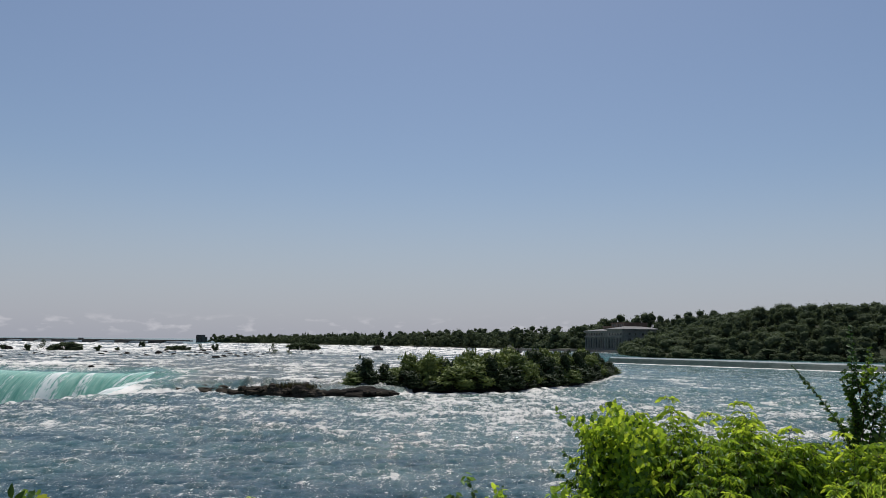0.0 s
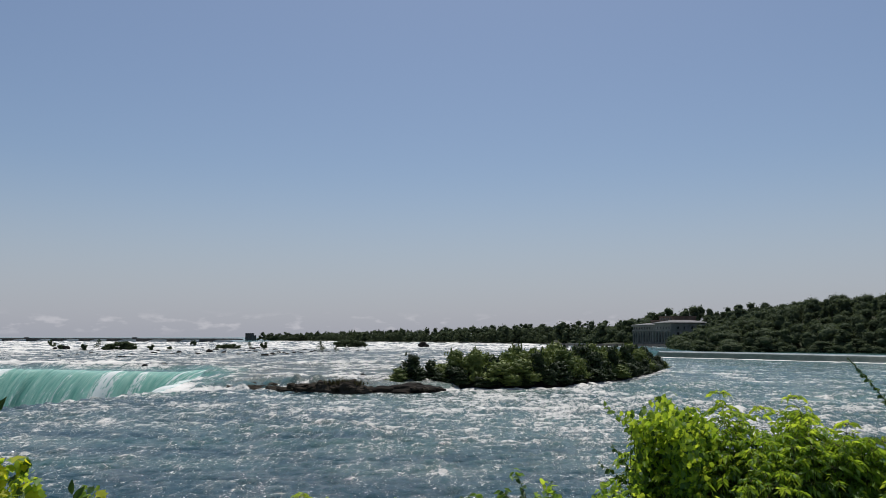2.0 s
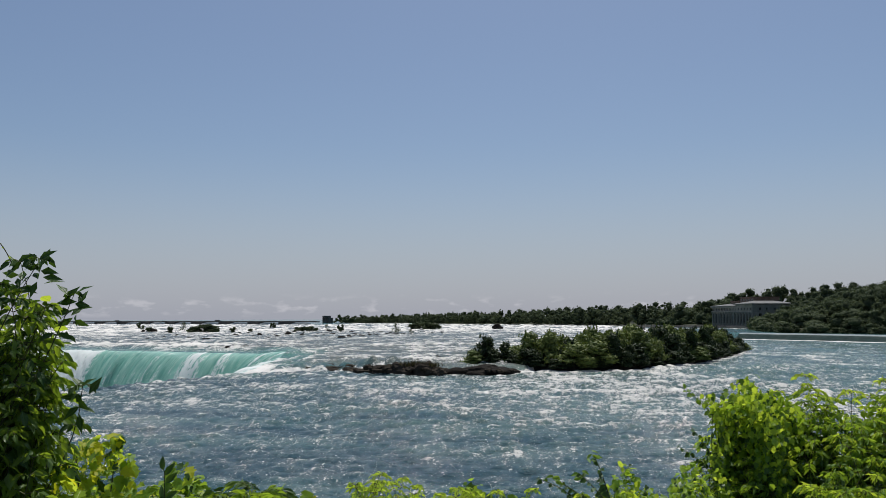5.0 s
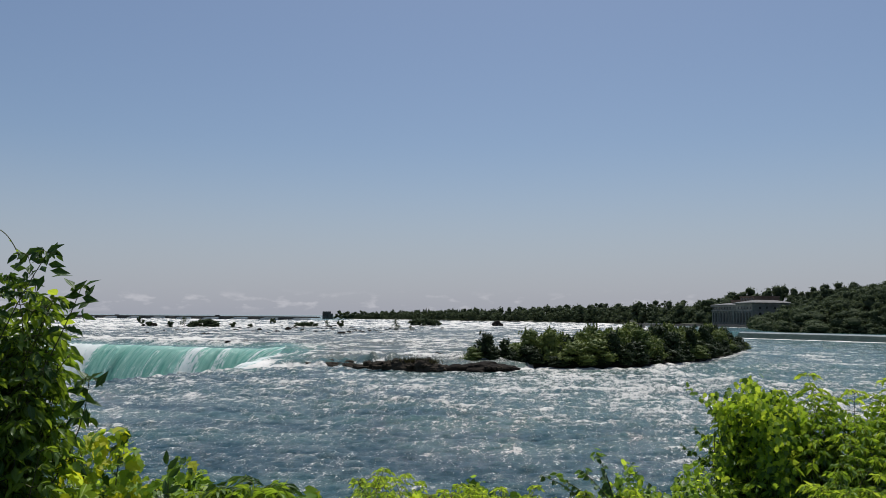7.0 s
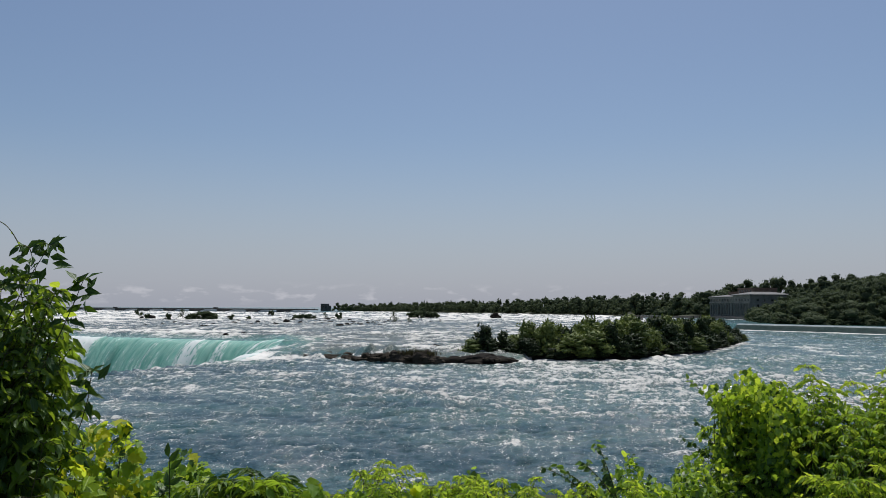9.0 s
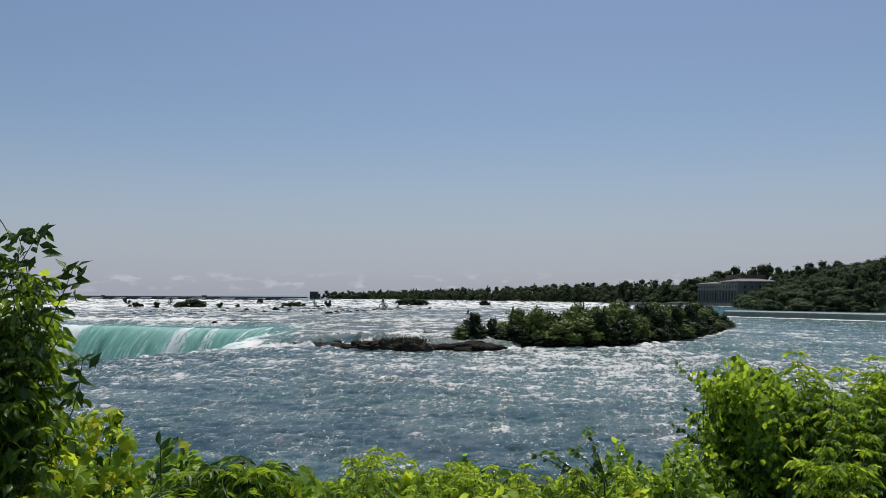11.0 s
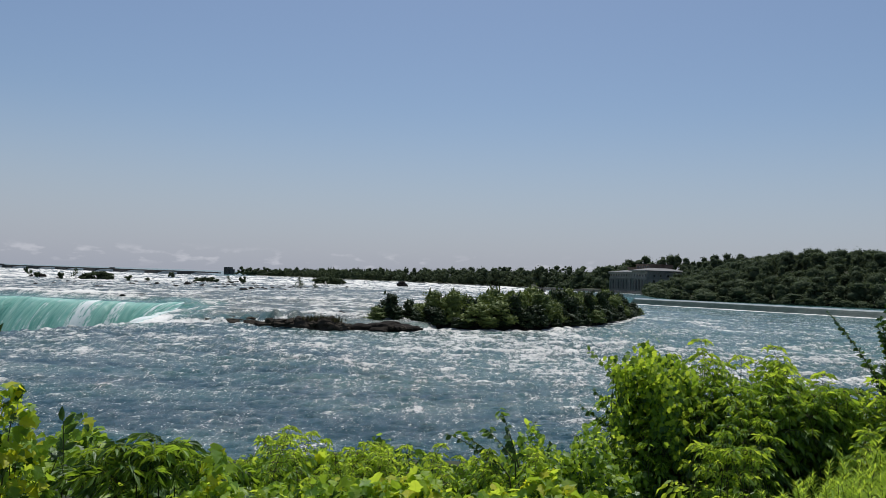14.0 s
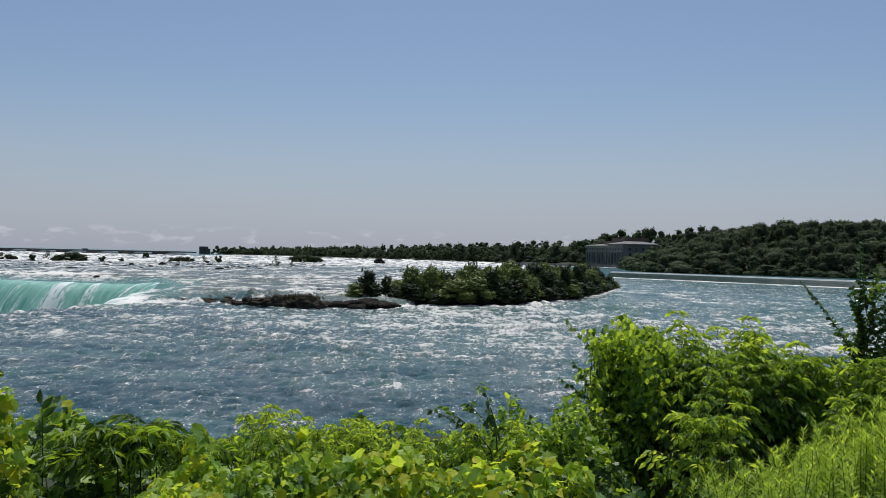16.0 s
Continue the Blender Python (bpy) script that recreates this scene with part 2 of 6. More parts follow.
LIMESTONE = rough_material("weathered_limestone", (0.205, 0.200, 0.175), (0.300, 0.290, 0.250), 0.25, bump=0.2, dist=0.05)
BROWN_WALL = rough_material("brown_brick_wall", (0.16, 0.11, 0.08), (0.22, 0.16, 0.12), 0.4, bump=0.2, dist=0.05)
ROOF = rough_material("pale_metal_roof", (0.12, 0.115, 0.105), (0.18, 0.17, 0.16), 0.3, rough=0.6, bump=0.1, dist=0.02)
DAM_CONCRETE = rough_material("dark_wet_concrete", (0.085, 0.082, 0.078), (0.15, 0.145, 0.135), 0.1, bump=0.2, dist=0.05, gloss=0.05)
GATE = rough_material("pale_painted_steel", (0.60, 0.60, 0.58), (0.74, 0.74, 0.72), 0.2, bump=0.1, dist=0.02)
CONCRETE = rough_material("stained_concrete", (0.14, 0.135, 0.125), (0.22, 0.21, 0.19), 0.2, bump=0.2, dist=0.05)
LEAF_WOOD = leaf_material("woodland_leaves", (0.046, 0.064, 0.034), (0.094, 0.118, 0.056), (0.11, 0.14, 0.06), 0.28, 0.7, 0.08)
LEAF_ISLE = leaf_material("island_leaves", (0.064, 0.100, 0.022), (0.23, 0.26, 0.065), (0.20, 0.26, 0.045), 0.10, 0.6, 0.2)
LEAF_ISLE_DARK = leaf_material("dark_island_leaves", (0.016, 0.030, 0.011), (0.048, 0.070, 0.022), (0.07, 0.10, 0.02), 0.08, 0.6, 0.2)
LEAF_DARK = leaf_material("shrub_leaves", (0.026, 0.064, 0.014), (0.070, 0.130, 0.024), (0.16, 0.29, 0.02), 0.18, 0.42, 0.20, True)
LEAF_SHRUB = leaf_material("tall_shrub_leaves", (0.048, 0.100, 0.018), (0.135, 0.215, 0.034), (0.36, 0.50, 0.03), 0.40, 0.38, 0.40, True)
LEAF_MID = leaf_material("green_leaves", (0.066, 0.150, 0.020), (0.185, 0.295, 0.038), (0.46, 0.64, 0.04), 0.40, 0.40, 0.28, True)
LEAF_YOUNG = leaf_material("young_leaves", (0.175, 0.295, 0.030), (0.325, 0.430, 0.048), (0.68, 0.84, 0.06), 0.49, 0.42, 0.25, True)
LEAF_YELLOW = leaf_material("yellowing_leaves", (0.36, 0.40, 0.02), (0.54, 0.52, 0.03), (0.84, 0.82, 0.03), 0.48, 0.5, 0.2, True)
GRASS = leaf_material("dry_grass", (0.05, 0.045, 0.022), (0.11, 0.09, 0.045), (0.08, 0.075, 0.03), 0.25)


# ---- building helpers ----
def mesh_np(name, verts, faces, mats, smooth=True):
    """A mesh from arrays; faces may be one array, or a list of arrays of triangles and quads."""
    groups = faces if isinstance(faces, list) else [faces]
    groups = [np.asarray(g, dtype=np.int32) for g in groups if len(g)]
    me = bpy.data.meshes.new(name)
    verts = np.asarray(verts, dtype=np.float32)
    me.vertices.add(len(verts))
    me.vertices.foreach_set("co", verts.ravel())
    idx = np.concatenate([g.ravel() for g in groups])
    sizes = np.concatenate([np.full(len(g), g.shape[1], dtype=np.int32) for g in groups])
    me.loops.add(len(idx))
    me.loops.foreach_set("vertex_index", idx)
    me.polygons.add(len(sizes))
    me.polygons.foreach_set("loop_start", np.concatenate([[0], np.cumsum(sizes)[:-1]]).astype(np.int32))
    me.update(calc_edges=True)
    if smooth:
        me.polygons.foreach_set("use_smooth", np.ones(len(sizes), dtype=bool))
    me.materials.append(mats)
    return me


def attribute(me, name, values):
    me.attributes.new(name, "FLOAT", "POINT").data.foreach_set("value", np.asarray(values, dtype=np.float32))


def part(name, data, material, parent, label=""):
    """One mesh object under a thing or a part; data is a bmesh or a mesh."""
    if isinstance(data, bmesh.types.BMesh):
        me = bpy.data.meshes.new(name)
        data.to_mesh(me)
        data.free()
        me.materials.append(material)
        data = me
    ob = new(name, data)
    ob.parent = parent
    return tagged(ob, label)


def thing(name, loc, label, category, group="", kind="", turn=0.0):
    ob = new(name)
    ob.matrix_basis = pose(*loc, 0, 0, turn)
    ob.empty_display_size = 0.2
    return tagged(ob, label, category, group, kind)


def box(bm, x0, x1, y0, y1, z0, z1, bevel=0.0):
    r = bmesh.ops.create_cube(bm, size=1.0, matrix=Matrix.Translation(((x0 + x1) / 2, (y0 + y1) / 2, (z0 + z1) / 2)) @ Matrix.Diagonal((x1 - x0, y1 - y0, z1 - z0, 1)))
    if bevel:
        es = list({e for v in r["verts"] for e in v.link_edges})
        bmesh.ops.bevel(bm, geom=es, offset=bevel, segments=2, affect="EDGES")
    return bm


def pn(x, y, seed):
    """Gradient noise over arrays, about -1 to 1."""
    rs = np.random.RandomState(seed)
    perm, ang = rs.permutation(1024), rs.rand(1024) * 2 * np.pi
    gx, gy = np.cos(ang), np.sin(ang)
    xi, yi = np.floor(x).astype(np.int64), np.floor(y).astype(np.int64)
    fx, fy = x - xi, y - yi
    u, v = fx * fx * fx * (fx * (fx * 6 - 15) + 10), fy * fy * fy * (fy * (fy * 6 - 15) + 10)

    def g(ix, iy, dx, dy):
        h = perm[(perm[ix & 1023] + iy) & 1023]
        return gx[h] * dx + gy[h] * dy
    a, b = g(xi, yi, fx, fy), g(xi + 1, yi, fx - 1, fy)
    c, d = g(xi, yi + 1, fx, fy - 1), g(xi + 1, yi + 1, fx - 1, fy - 1)
    return 1.5 * ((a * (1 - u) + b * u) * (1 - v) + (c * (1 - u) + d * u) * v)


def smooth(t):
    t = np.clip(t, 0, 1)
    return t * t * (3 - 2 * t)


def line_dist(x, y, pts, closed=False):
    """Distance to a polyline, and the length along it of the nearest point."""
    best, along, run = np.full(x.shape, 1e9), np.zeros(x.shape), 0.0
    seq = list(pts) + ([pts[0]] if closed else [])
    for (ax, ay), (bx, by) in zip(seq[:-1], seq[1:]):
        dx, dy = bx - ax, by - ay
        ln = math.hypot(dx, dy)
        t = np.clip(((x - ax) * dx + (y - ay) * dy) / (ln * ln), 0, 1)
        d = np.hypot(x - ax - t * dx, y - ay - t * dy)
        near = d < best
        best, along = np.where(near, d, best), np.where(near, run + t * ln, along)
        run += ln
    return best, along


def inside(x, y, poly):
    r = np.zeros(x.shape, dtype=bool)
    for (ax, ay), (bx, by) in zip(poly, list(poly[1:]) + [poly[0]]):
        if ay == by:
            continue
        r ^= ((ay > y) != (by > y)) & (x < (bx - ax) * (y - ay) / (by - ay) + ax)
    return r


def signed(x, y, poly):
    """Distance to a closed outline, positive inside it."""
    d = line_dist(x, y, poly, True)[0]
    return np.where(inside(x, y, poly), d, -d)


# ---- the plan of the river ----
SHORE = [(-400, 9), (-60, 9), (-20, 9), (22, 10.5), (60, 40), (130, 140), (190, 230), (198, 310), (177, 324), (149, 344), (108, 371), (97, 384),
         (101, 440), (114, 520), (113, 545), (97, 606), (85, 690), (58, 795), (4, 880), (-137, 1020), (-241, 1160), (-343, 1225),
         (-430, 1500), (-520, 2500), (-600, 4400), (4400, 4400), (4400, -4400), (-4400, -4400), (-4400, 9)]
LIP_NEAR = [(-230, 70), (-130, 80), (-81, 91), (-69, 100), (-65, 111), (-62.5, 122), (-59.5, 132), (-56.6, 137.4)]
LIP_FAR = [(-56.6, 137.4), (-58.0, 144), (-61.3, 158), (-65.4, 178), (-70.5, 202), (-86, 217), (-107, 222), (-131, 232), (-148, 235), (-165, 242), (-186, 238), (-206, 214), (-222, 178), (-260, 150), (-330, 130)]
CHASM = LIP_NEAR + LIP_FAR[1:] + [(-330, 60)]
SHELF = [(-55, 139), (-45, 143), (-38, 145), (-33, 142), (-20, 141), (-8, 145), (4, 160), (18, 185), (34, 215), (52, 262), (66, 330), (76, 376), (90, 700), (-200, 4300), (-4300, 4300), (-4300, 150), (-330, 135),
         (-250, 155), (-165, 246), (-89, 220), (-70, 182)]
WEIR = [(76, 378), (104, 349), (127, 319), (150, 290), (178, 258), (215, 225)]
POOL = WEIR + [(400, 300), (400, 800), (70, 800), (60, 600), (66, 470)]
ISLAND = [(-7, 151), (1, 147.5), (10, 151), (21, 165), (32, 185), (41, 207), (49, 232), (42, 236), (30, 218), (17, 196), (4, 180), (-6, 170), (-11, 160)]


def ground_z(x, y):
    s = signed(x, y, SHORE)
    r = np.hypot(x, y)
    az = np.degrees(np.arctan2(x, y))
    hill = smooth((az - 8.5) / 3.5) * smooth((900 - r) / 250)
    far = -2.5 + 5.2 * smooth((s + 4) / 8) + (4 + 13.5 * hill) * smooth((s - 2) / (75 + 15 * hill)) + 1.2 * pn(x / 35, y / 35, 5) * smooth(s / 30)
    near = -2.5 + 10.9 * smooth((s + 1) / 3.5)
    return near + (far - near) * smooth((r - 60) / 110)


def build_ground():
    th = np.radians(np.arange(0, 360, 2.0))
    r = np.concatenate([[0.0, 2.0], np.arange(4, 16, 1.0), np.geomspace(16, 4450, 90)])
    T_, R_ = np.meshgrid(th, r)
    x, y = R_ * np.sin(T_), R_ * np.cos(T_)
    z = ground_z(x, y)
    ch = signed(x, y, CHASM)
    z = np.where((ch > -12) & (z < 0), -62.0, z)
    nr, nc = z.shape
    i = np.arange(nr * nc).reshape(nr, nc)
    f = np.stack([i[:-1], np.roll(i, -1, 1)[:-1], np.roll(i, -1, 1)[1:], i[1:]], -1).reshape(-1, 4)
    ob = new("ground", mesh_np("ground", np.stack([x, y, z], -1).reshape(-1, 3), f, LAND))
    tagged(ob, "grassy river bank and wooded slopes", "ground", kind="structure")


def build_river():
    th = np.radians(np.concatenate([np.arange(-86, -42, 2.0), np.arange(-40, 31, 0.1), np.arange(31, 84, 2.0)]))
    r = np.concatenate([np.arange(11, 30, 1.0), np.arange(30, 80, 0.36), np.arange(80, 130, 0.55), np.arange(130, 262, 0.8), np.geomspace(262, 620, 120), np.geomspace(626, 4400, 60)])
    T_, R_ = np.meshgrid(th, r)
    x, y = R_ * np.sin(T_), R_ * np.cos(T_)
    shelf, pool, land = signed(x, y, SHELF), signed(x, y, POOL), signed(x, y, SHORE)
    # edges of the sills wander a little
    wob = 1.4 * pn(x / 6, y / 6, 21) + 0.6 * pn(x / 2.2, y / 2.2, 22)
    step_w = 3.5 + 6 * smooth((R_ - 165) / 60) + 11 * smooth((-34 - x) / 8) * smooth((200 - y) / 45)
    up = smooth((shelf + wob) / step_w)
    level = np.maximum(1.2 * up, 2.55 * smooth((pool - 3.2) / 1.6))
    calm = smooth((pool + 6) / 8)
    amp = (0.38 + 0.24 * smooth((R_ - 60) / 80)) * (1 - up) + 0.62 * up
    amp = amp * (1 + 0.35 * smooth((np.degrees(T_) - 4) / 5) * smooth((170 - R_) / 40))
    amp = amp * (1 - 0.85 * calm) * (0.75 + 0.5 * pn(x / 28, y / 28, 9))
    # short steep waves, sharp along their crests
    c, s_ = math.cos(0.14), math.sin(0.14)
    fx, fy = x * c + y * s_, -x * s_ + y * c
    bx, by = 0.35 * pn(x / 9, y / 9, 2), 0.35 * pn(x / 8 + 3, y / 10, 12)
    ridge = 1 - 2 * np.abs(pn(x / 9.5 + bx, y / 4.6 + 0.06 * x + by, 3))
    chop = 0.55 - 1.5 * np.abs(pn(fx / 4.4 + bx, fy / 2.3 + by, 4))
    wave = 0.52 * ridge + 0.40 * chop * smooth((340 - R_) / 90) + 0.62 * pn(fx / 1.9, fy / 1.15, 6) * smooth((260 - R_) / 120) + 0.36 * pn(fx / 1.1, fy / 0.8, 7) * smooth((135 - R_) / 45)
    # on the shelf long standing waves stand across the stream
    roll = 1 - 2.2 * np.abs(pn(x / 17 + 0.6 * pn(x / 12, y / 9, 27), y / 8.5 + 0.5 * pn(x / 10, y / 12, 28), 8))
    roll2 = 0.6 - 1.6 * np.abs(pn(x / 5.5 + bx, y / 4.2 + by, 18))
    wave += up * (0.60 * roll + 0.48 * roll2)
    # foam
    patch = 0.75 * pn(x / 15 + y / 28 + 4, y / 13 - x / 34, 11) + 0.5 * pn(x / 7, y / 6, 12) + 0.5 * pn(x / 4.2, y / 9, 13)
    isl = line_dist(x, y, ISLAND, True)[0]
    wd = line_dist(x, y, WEIR)[0]
    lip = line_dist(x, y, LIP_FAR)[0]
    az = np.degrees(T_)
    mid = smooth((az + 17) / 17) * smooth((R_ - 45) / 75)
    streak = pn(x / 34 + 7, y / 6.5, 14)
    foam = 0.25 + 0.20 * patch + 0.13 * mid + 0.05 * streak
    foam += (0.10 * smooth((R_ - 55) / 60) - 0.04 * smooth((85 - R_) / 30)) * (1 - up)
    broad = 0.55 * pn(x / 16, y / 60, 61) + 0.5 * pn(x / 6, y / 26, 62) + 0.35 * pn(x / 2.6, y / 11, 63)
    foam = foam * (1 - up) + up * (-0.05 + 0.46 * broad + 0.36 * roll + 0.20 * roll2 + 0.34 * smooth((R_ - 380) / 220) + 0.04 * smooth((-az - 14) / 12))
    foam -= 0.21 * smooth((az - 6) / 6) * smooth((R_ - 85) / 70) * (1 - up)
    foam += 0.08 * smooth((az - 2) / 5) * smooth((140 - R_) / 40) * (1 - up)
    foam += 0.42 * np.exp(-(isl / 2.2) ** 2) * smooth((land < -20) * 1.0)
    foam += 0.95 * np.exp(-((wd - 6.5) / 4.5) ** 2) * (pool < 0.0)
    foam += (0.08 * np.exp(-((shelf - 3.0) / 4.5) ** 2) + 0.55 * np.exp(-((shelf + wob - 0.2) / 1.2) ** 2)) * (R_ < 200) * (pool < -30) * (1 - np.exp(-(lip / 9) ** 2))
    # the white apron at the foot of the side cascade
    foam += 0.80 * np.exp(-((shelf + 0.4 * wob - 0.6) / 1.6) ** 2) * smooth((-47 - x) / 5) * (y < 160)
    foam -= 0.35 * smooth((x + 50) / 4) * smooth((-30 - x) / 4) * smooth((shelf - 1.5) / 2) * smooth((16 - shelf) / 6) * (y < 175)
    foam -= 0.22 * smooth((4 - lip) / 4) * (az > -32)
    foam += 0.6 * np.exp(-(line_dist(x, y, LIP_FAR[:4])[0] / np.maximum(1.4, 2.6 + 1.6 * patch)) ** 2)
    foam += 0.36 * up * np.exp(-((lip - 18) / 16) ** 2) * smooth((-az - 20) / 3)
    foam += (0.22 + 0.16 * smooth((R_ - 70) / 50)) * wave * (0.75 - 0.25 * up) + 0.28 * np.maximum(wave - 0.42, 0)
    foam += 0.22 * np.exp(-(line_dist(x, y, [(50, 234), (57, 218), (60, 196), (57, 172)])[0] / 4.5) ** 2) * smooth((patch + 0.25) / 0.5)
    foam -= 0.5 * smooth((pool - 0.3) / 2)
    foam += 1.1 * np.exp(-((line_dist(x, y, [(48, 545), (100, 521), (110, 500)])[0] - 3) / 4) ** 2)
    # rounded humps where the shelf spills over the ledge beside the rocks
    spill = smooth((x + 56) / 6) * smooth((-27 - x) / 4) * (y < 175)
    lobes = np.abs(np.sin(np.pi * (x + 0.35 * y) / 4.3 + 1.2 * pn(x / 7, y / 7, 71)))
    hump = spill * lobes * np.exp(-((shelf - 3.2) / 3.2) ** 2)
    foam -= 0.55 * spill * np.exp(-((shelf - 4.2) / 2.6) ** 2) * lobes
    foam += 0.5 * spill * (1 - lobes) ** 2 * smooth((shelf + 1) / 3) * smooth((9 - shelf) / 5)
    above = smooth((signed(x, y, [(-4300, 2800), (-1290, 1449), (-313, 1008), (-300, 4300), (-4300, 4300)]) + 2) / 8)
    amp = amp * (1 - above)
    foam = foam * (1 - above) - 0.6 * above
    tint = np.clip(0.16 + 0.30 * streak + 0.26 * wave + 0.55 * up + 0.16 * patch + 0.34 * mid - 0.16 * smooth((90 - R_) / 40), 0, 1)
    z = level + amp * wave + 1.15 * hump
    # the drop
    ch = signed(x, y, CHASM)
    lf, run = line_dist(x, y, LIP_FAR)
    ln_ = line_dist(x, y, LIP_NEAR)[0]
    scall = 2.2 * pn(run / 6.5, run * 0 + 0.4, 31) + 1.2 * pn(run / 2.4, run * 0 + 0.4, 32) + 0.4 * pn(run / 0.9, run * 0 + 0.4, 33)
    # thick white columns stand out before the green panels
    for at, wide, out in ((76, 5, 2.4), (87, 1.8, 1.3), (96, 1.6, 1.3), (105, 3.0, 2.8), (115, 1.6, 1.8), (127, 2.5, 1.5)):
        scall = scall - out * np.exp(-((run - at) / wide) ** 2)
    fall_d = np.minimum(lf + np.where(lf < ln_, scall * smooth(lf / 4), 0.0), ln_ + 0.6)
    drop = np.where(ch > 0, np.minimum(0.092 * np.maximum(fall_d, 0) ** 2, 52), 0)
    z = np.where(ch > 0, level - drop + amp * wave * 0.35, z)
    v = np.stack([x, y, z], -1).reshape(-1, 3)
    nr, nc = z.shape
    i = np.arange(nr * nc).reshape(nr, nc)
    f = np.stack([i[:-1, :-1], i[:-1, 1:], i[1:, 1:], i[1:, :-1]], -1).reshape(-1, 4)
    chf = ch.reshape(-1)[f].mean(1)
    keep = land.reshape(-1)[f].min(1) < 10
    for name, sel, mat in (("river", keep & (chf <= 0.4), WATER), ("waterfall", keep & (chf > 0.4), FALLING)):
        fs = f[sel]
        used, inv = np.unique(fs, return_inverse=True)
        fs = inv.reshape(-1, 4)
        me = mesh_np(name, v[used], fs, mat)
        if name == "river":
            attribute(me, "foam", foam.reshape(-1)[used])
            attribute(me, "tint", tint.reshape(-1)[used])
            attribute(me, "brink", (smooth((13 - lip) / 10) * smooth((-50 - x) / 5) * (0.75 + 0.5 * patch)).reshape(-1)[used])
            attribute(me, "air", (0.8 * up * (1 - above) * (0.25 + 0.75 * smooth((lip - 2) / 12))).reshape(-1)[used])
        else:
            ru, dr = run.reshape(-1)[used], drop.reshape(-1)[used]
            sc = scall.reshape(-1)[used]
            white = 0.29 + 0.30 * pn(ru / 9, ru * 0 + 3.3, 41) - 0.16 * sc + 0.20 * pn(ru / 2.2, ru * 0 + 0.5, 42) + 0.26 * np.exp(-((ru - 76) / 4) ** 2) + 0.10 * np.exp(-((ru - 105) / 3.0) ** 2) + 0.25 * np.exp(-((ru - 115) / 1.2) ** 2) + 0.2 * np.exp(-((ru - 96) / 1.2) ** 2) + 0.22 * smooth((dr - 3) / 9) + 0.75 * smooth((ru - 144) / 12) + 0.5 * smooth((36 - ru) / 20)
            attribute(me, "foam", white)
            lay = me.uv_layers.new(name="flow")
            uv = np.stack([ru, dr], -1)[fs.ravel()]
            lay.data.foreach_set("uv", uv.astype(np.float32).ravel())
        ob = new(name, me)
        if name == "river":
            tagged(ob, "fast blue-green river with white breaking rapids", "river", kind="structure")
        else:
            tagged(ob, "green and white waterfall curtain at the horseshoe brink", "waterfall", kind="structure")


build_ground()
build_river()


# ---- leaves, twigs and crowns ----
def leaf_template(kind):
    if kind == "tuft":        # a small bent spray of foliage
        v = [(0, -0.5, -0.08), (0.38, 0, 0.1), (0, 0.55, -0.12), (-0.38, 0, 0.1)]
        return np.array(v), np.array([(0, 1, 3), (1, 2, 3)])
    if kind == "lance":
        v = [(0, 0, 0), (0.095, 0.4, 0.02), (0, 0.42, -0.015), (-0.095, 0.4, 0.02), (0, 1, -0.12)]
        return np.array(v), np.array([(0, 1, 2), (0, 2, 3), (2, 1, 4), (3, 2, 4)])
    if kind == "leaflet":
        v = [(0, 0, 0), (0.20, 0.42, 0.05), (0, 0.45, -0.03), (-0.20, 0.42, 0.05), (0, 1, -0.16)]
        return np.array(v), np.array([(0, 1, 2), (0, 2, 3), (2, 1, 4), (3, 2, 4)])
    if kind == "broad":
        v = [(0, 0, 0), (0.22, 0.32, 0.07), (0.17, 0.68, 0.02), (0, 0.5, -0.03), (-0.17, 0.68, 0.02), (-0.22, 0.32, 0.07), (0, 1, -0.18)]
        return np.array(v), np.array([(0, 1, 3), (1, 2, 3), (2, 6, 3), (0, 3, 5), (5, 3, 4), (4, 3, 6)])
    if kind == "ash":
        v = [(0, 0, 0), (0.13, 0.45, 0.04), (0, 0.45, -0.02), (-0.13, 0.45, 0.04), (0, 1, -0.2)]
        return np.array(v), np.array([(0, 1, 2), (0, 2, 3), (2, 1, 4), (3, 2, 4)])
    if kind == "vine":        # broad, lobed and toothed
        tips = [(0.22, -0.12), (0.48, 0.06), (0.36, 0.22), (0.60, 0.46), (0.33, 0.56), (0.22, 0.82)]
        out = [(x, y) for x, y in tips] + [(0, 1.08)] + [(-x, y) for x, y in reversed(tips)]
        v = [(0, 0.36, -0.07)] + [(x, y, 0.22 * abs(x) - 0.30 * x * x + 0.06 * math.sin(9 * x + 5 * y) - 0.24 * y * y) for x, y in out]
        k = len(out)
        return np.array(v), np.array([(0, 1 + i, 1 + (i + 1) % k) for i in range(k)])
    w = 0.22 if kind == "ovate" else 0.36
    rows = [(0.0, 0.0), (0.22, 0.8), (0.5, 1.0), (0.78, 0.55), (1.0, 0.0)]
    mid = [(0, y, -0.16 * y * y) for y, _ in rows]
    right = [(w * h, y, 0.09 * h - 0.16 * y * y) for y, h in rows[1:4]]
    left = [(-x, y, z) for x, y, z in right]
    f = []
    for o in (5, 8):
        for a, b, c in ((0, o, 1), (1, o, o + 1), (1, o + 1, 2), (2, o + 1, o + 2), (2, o + 2, 3), (3, o + 2, 4)):
            f.append((a, b, c) if o == 5 else (a, c, b))
    return np.array(mid + right + left), np.array(f)


TEMPLATES = {k: leaf_template(k) for k in ("tuft", "lance", "vine", "ovate", "round", "leaflet", "ash", "broad")}


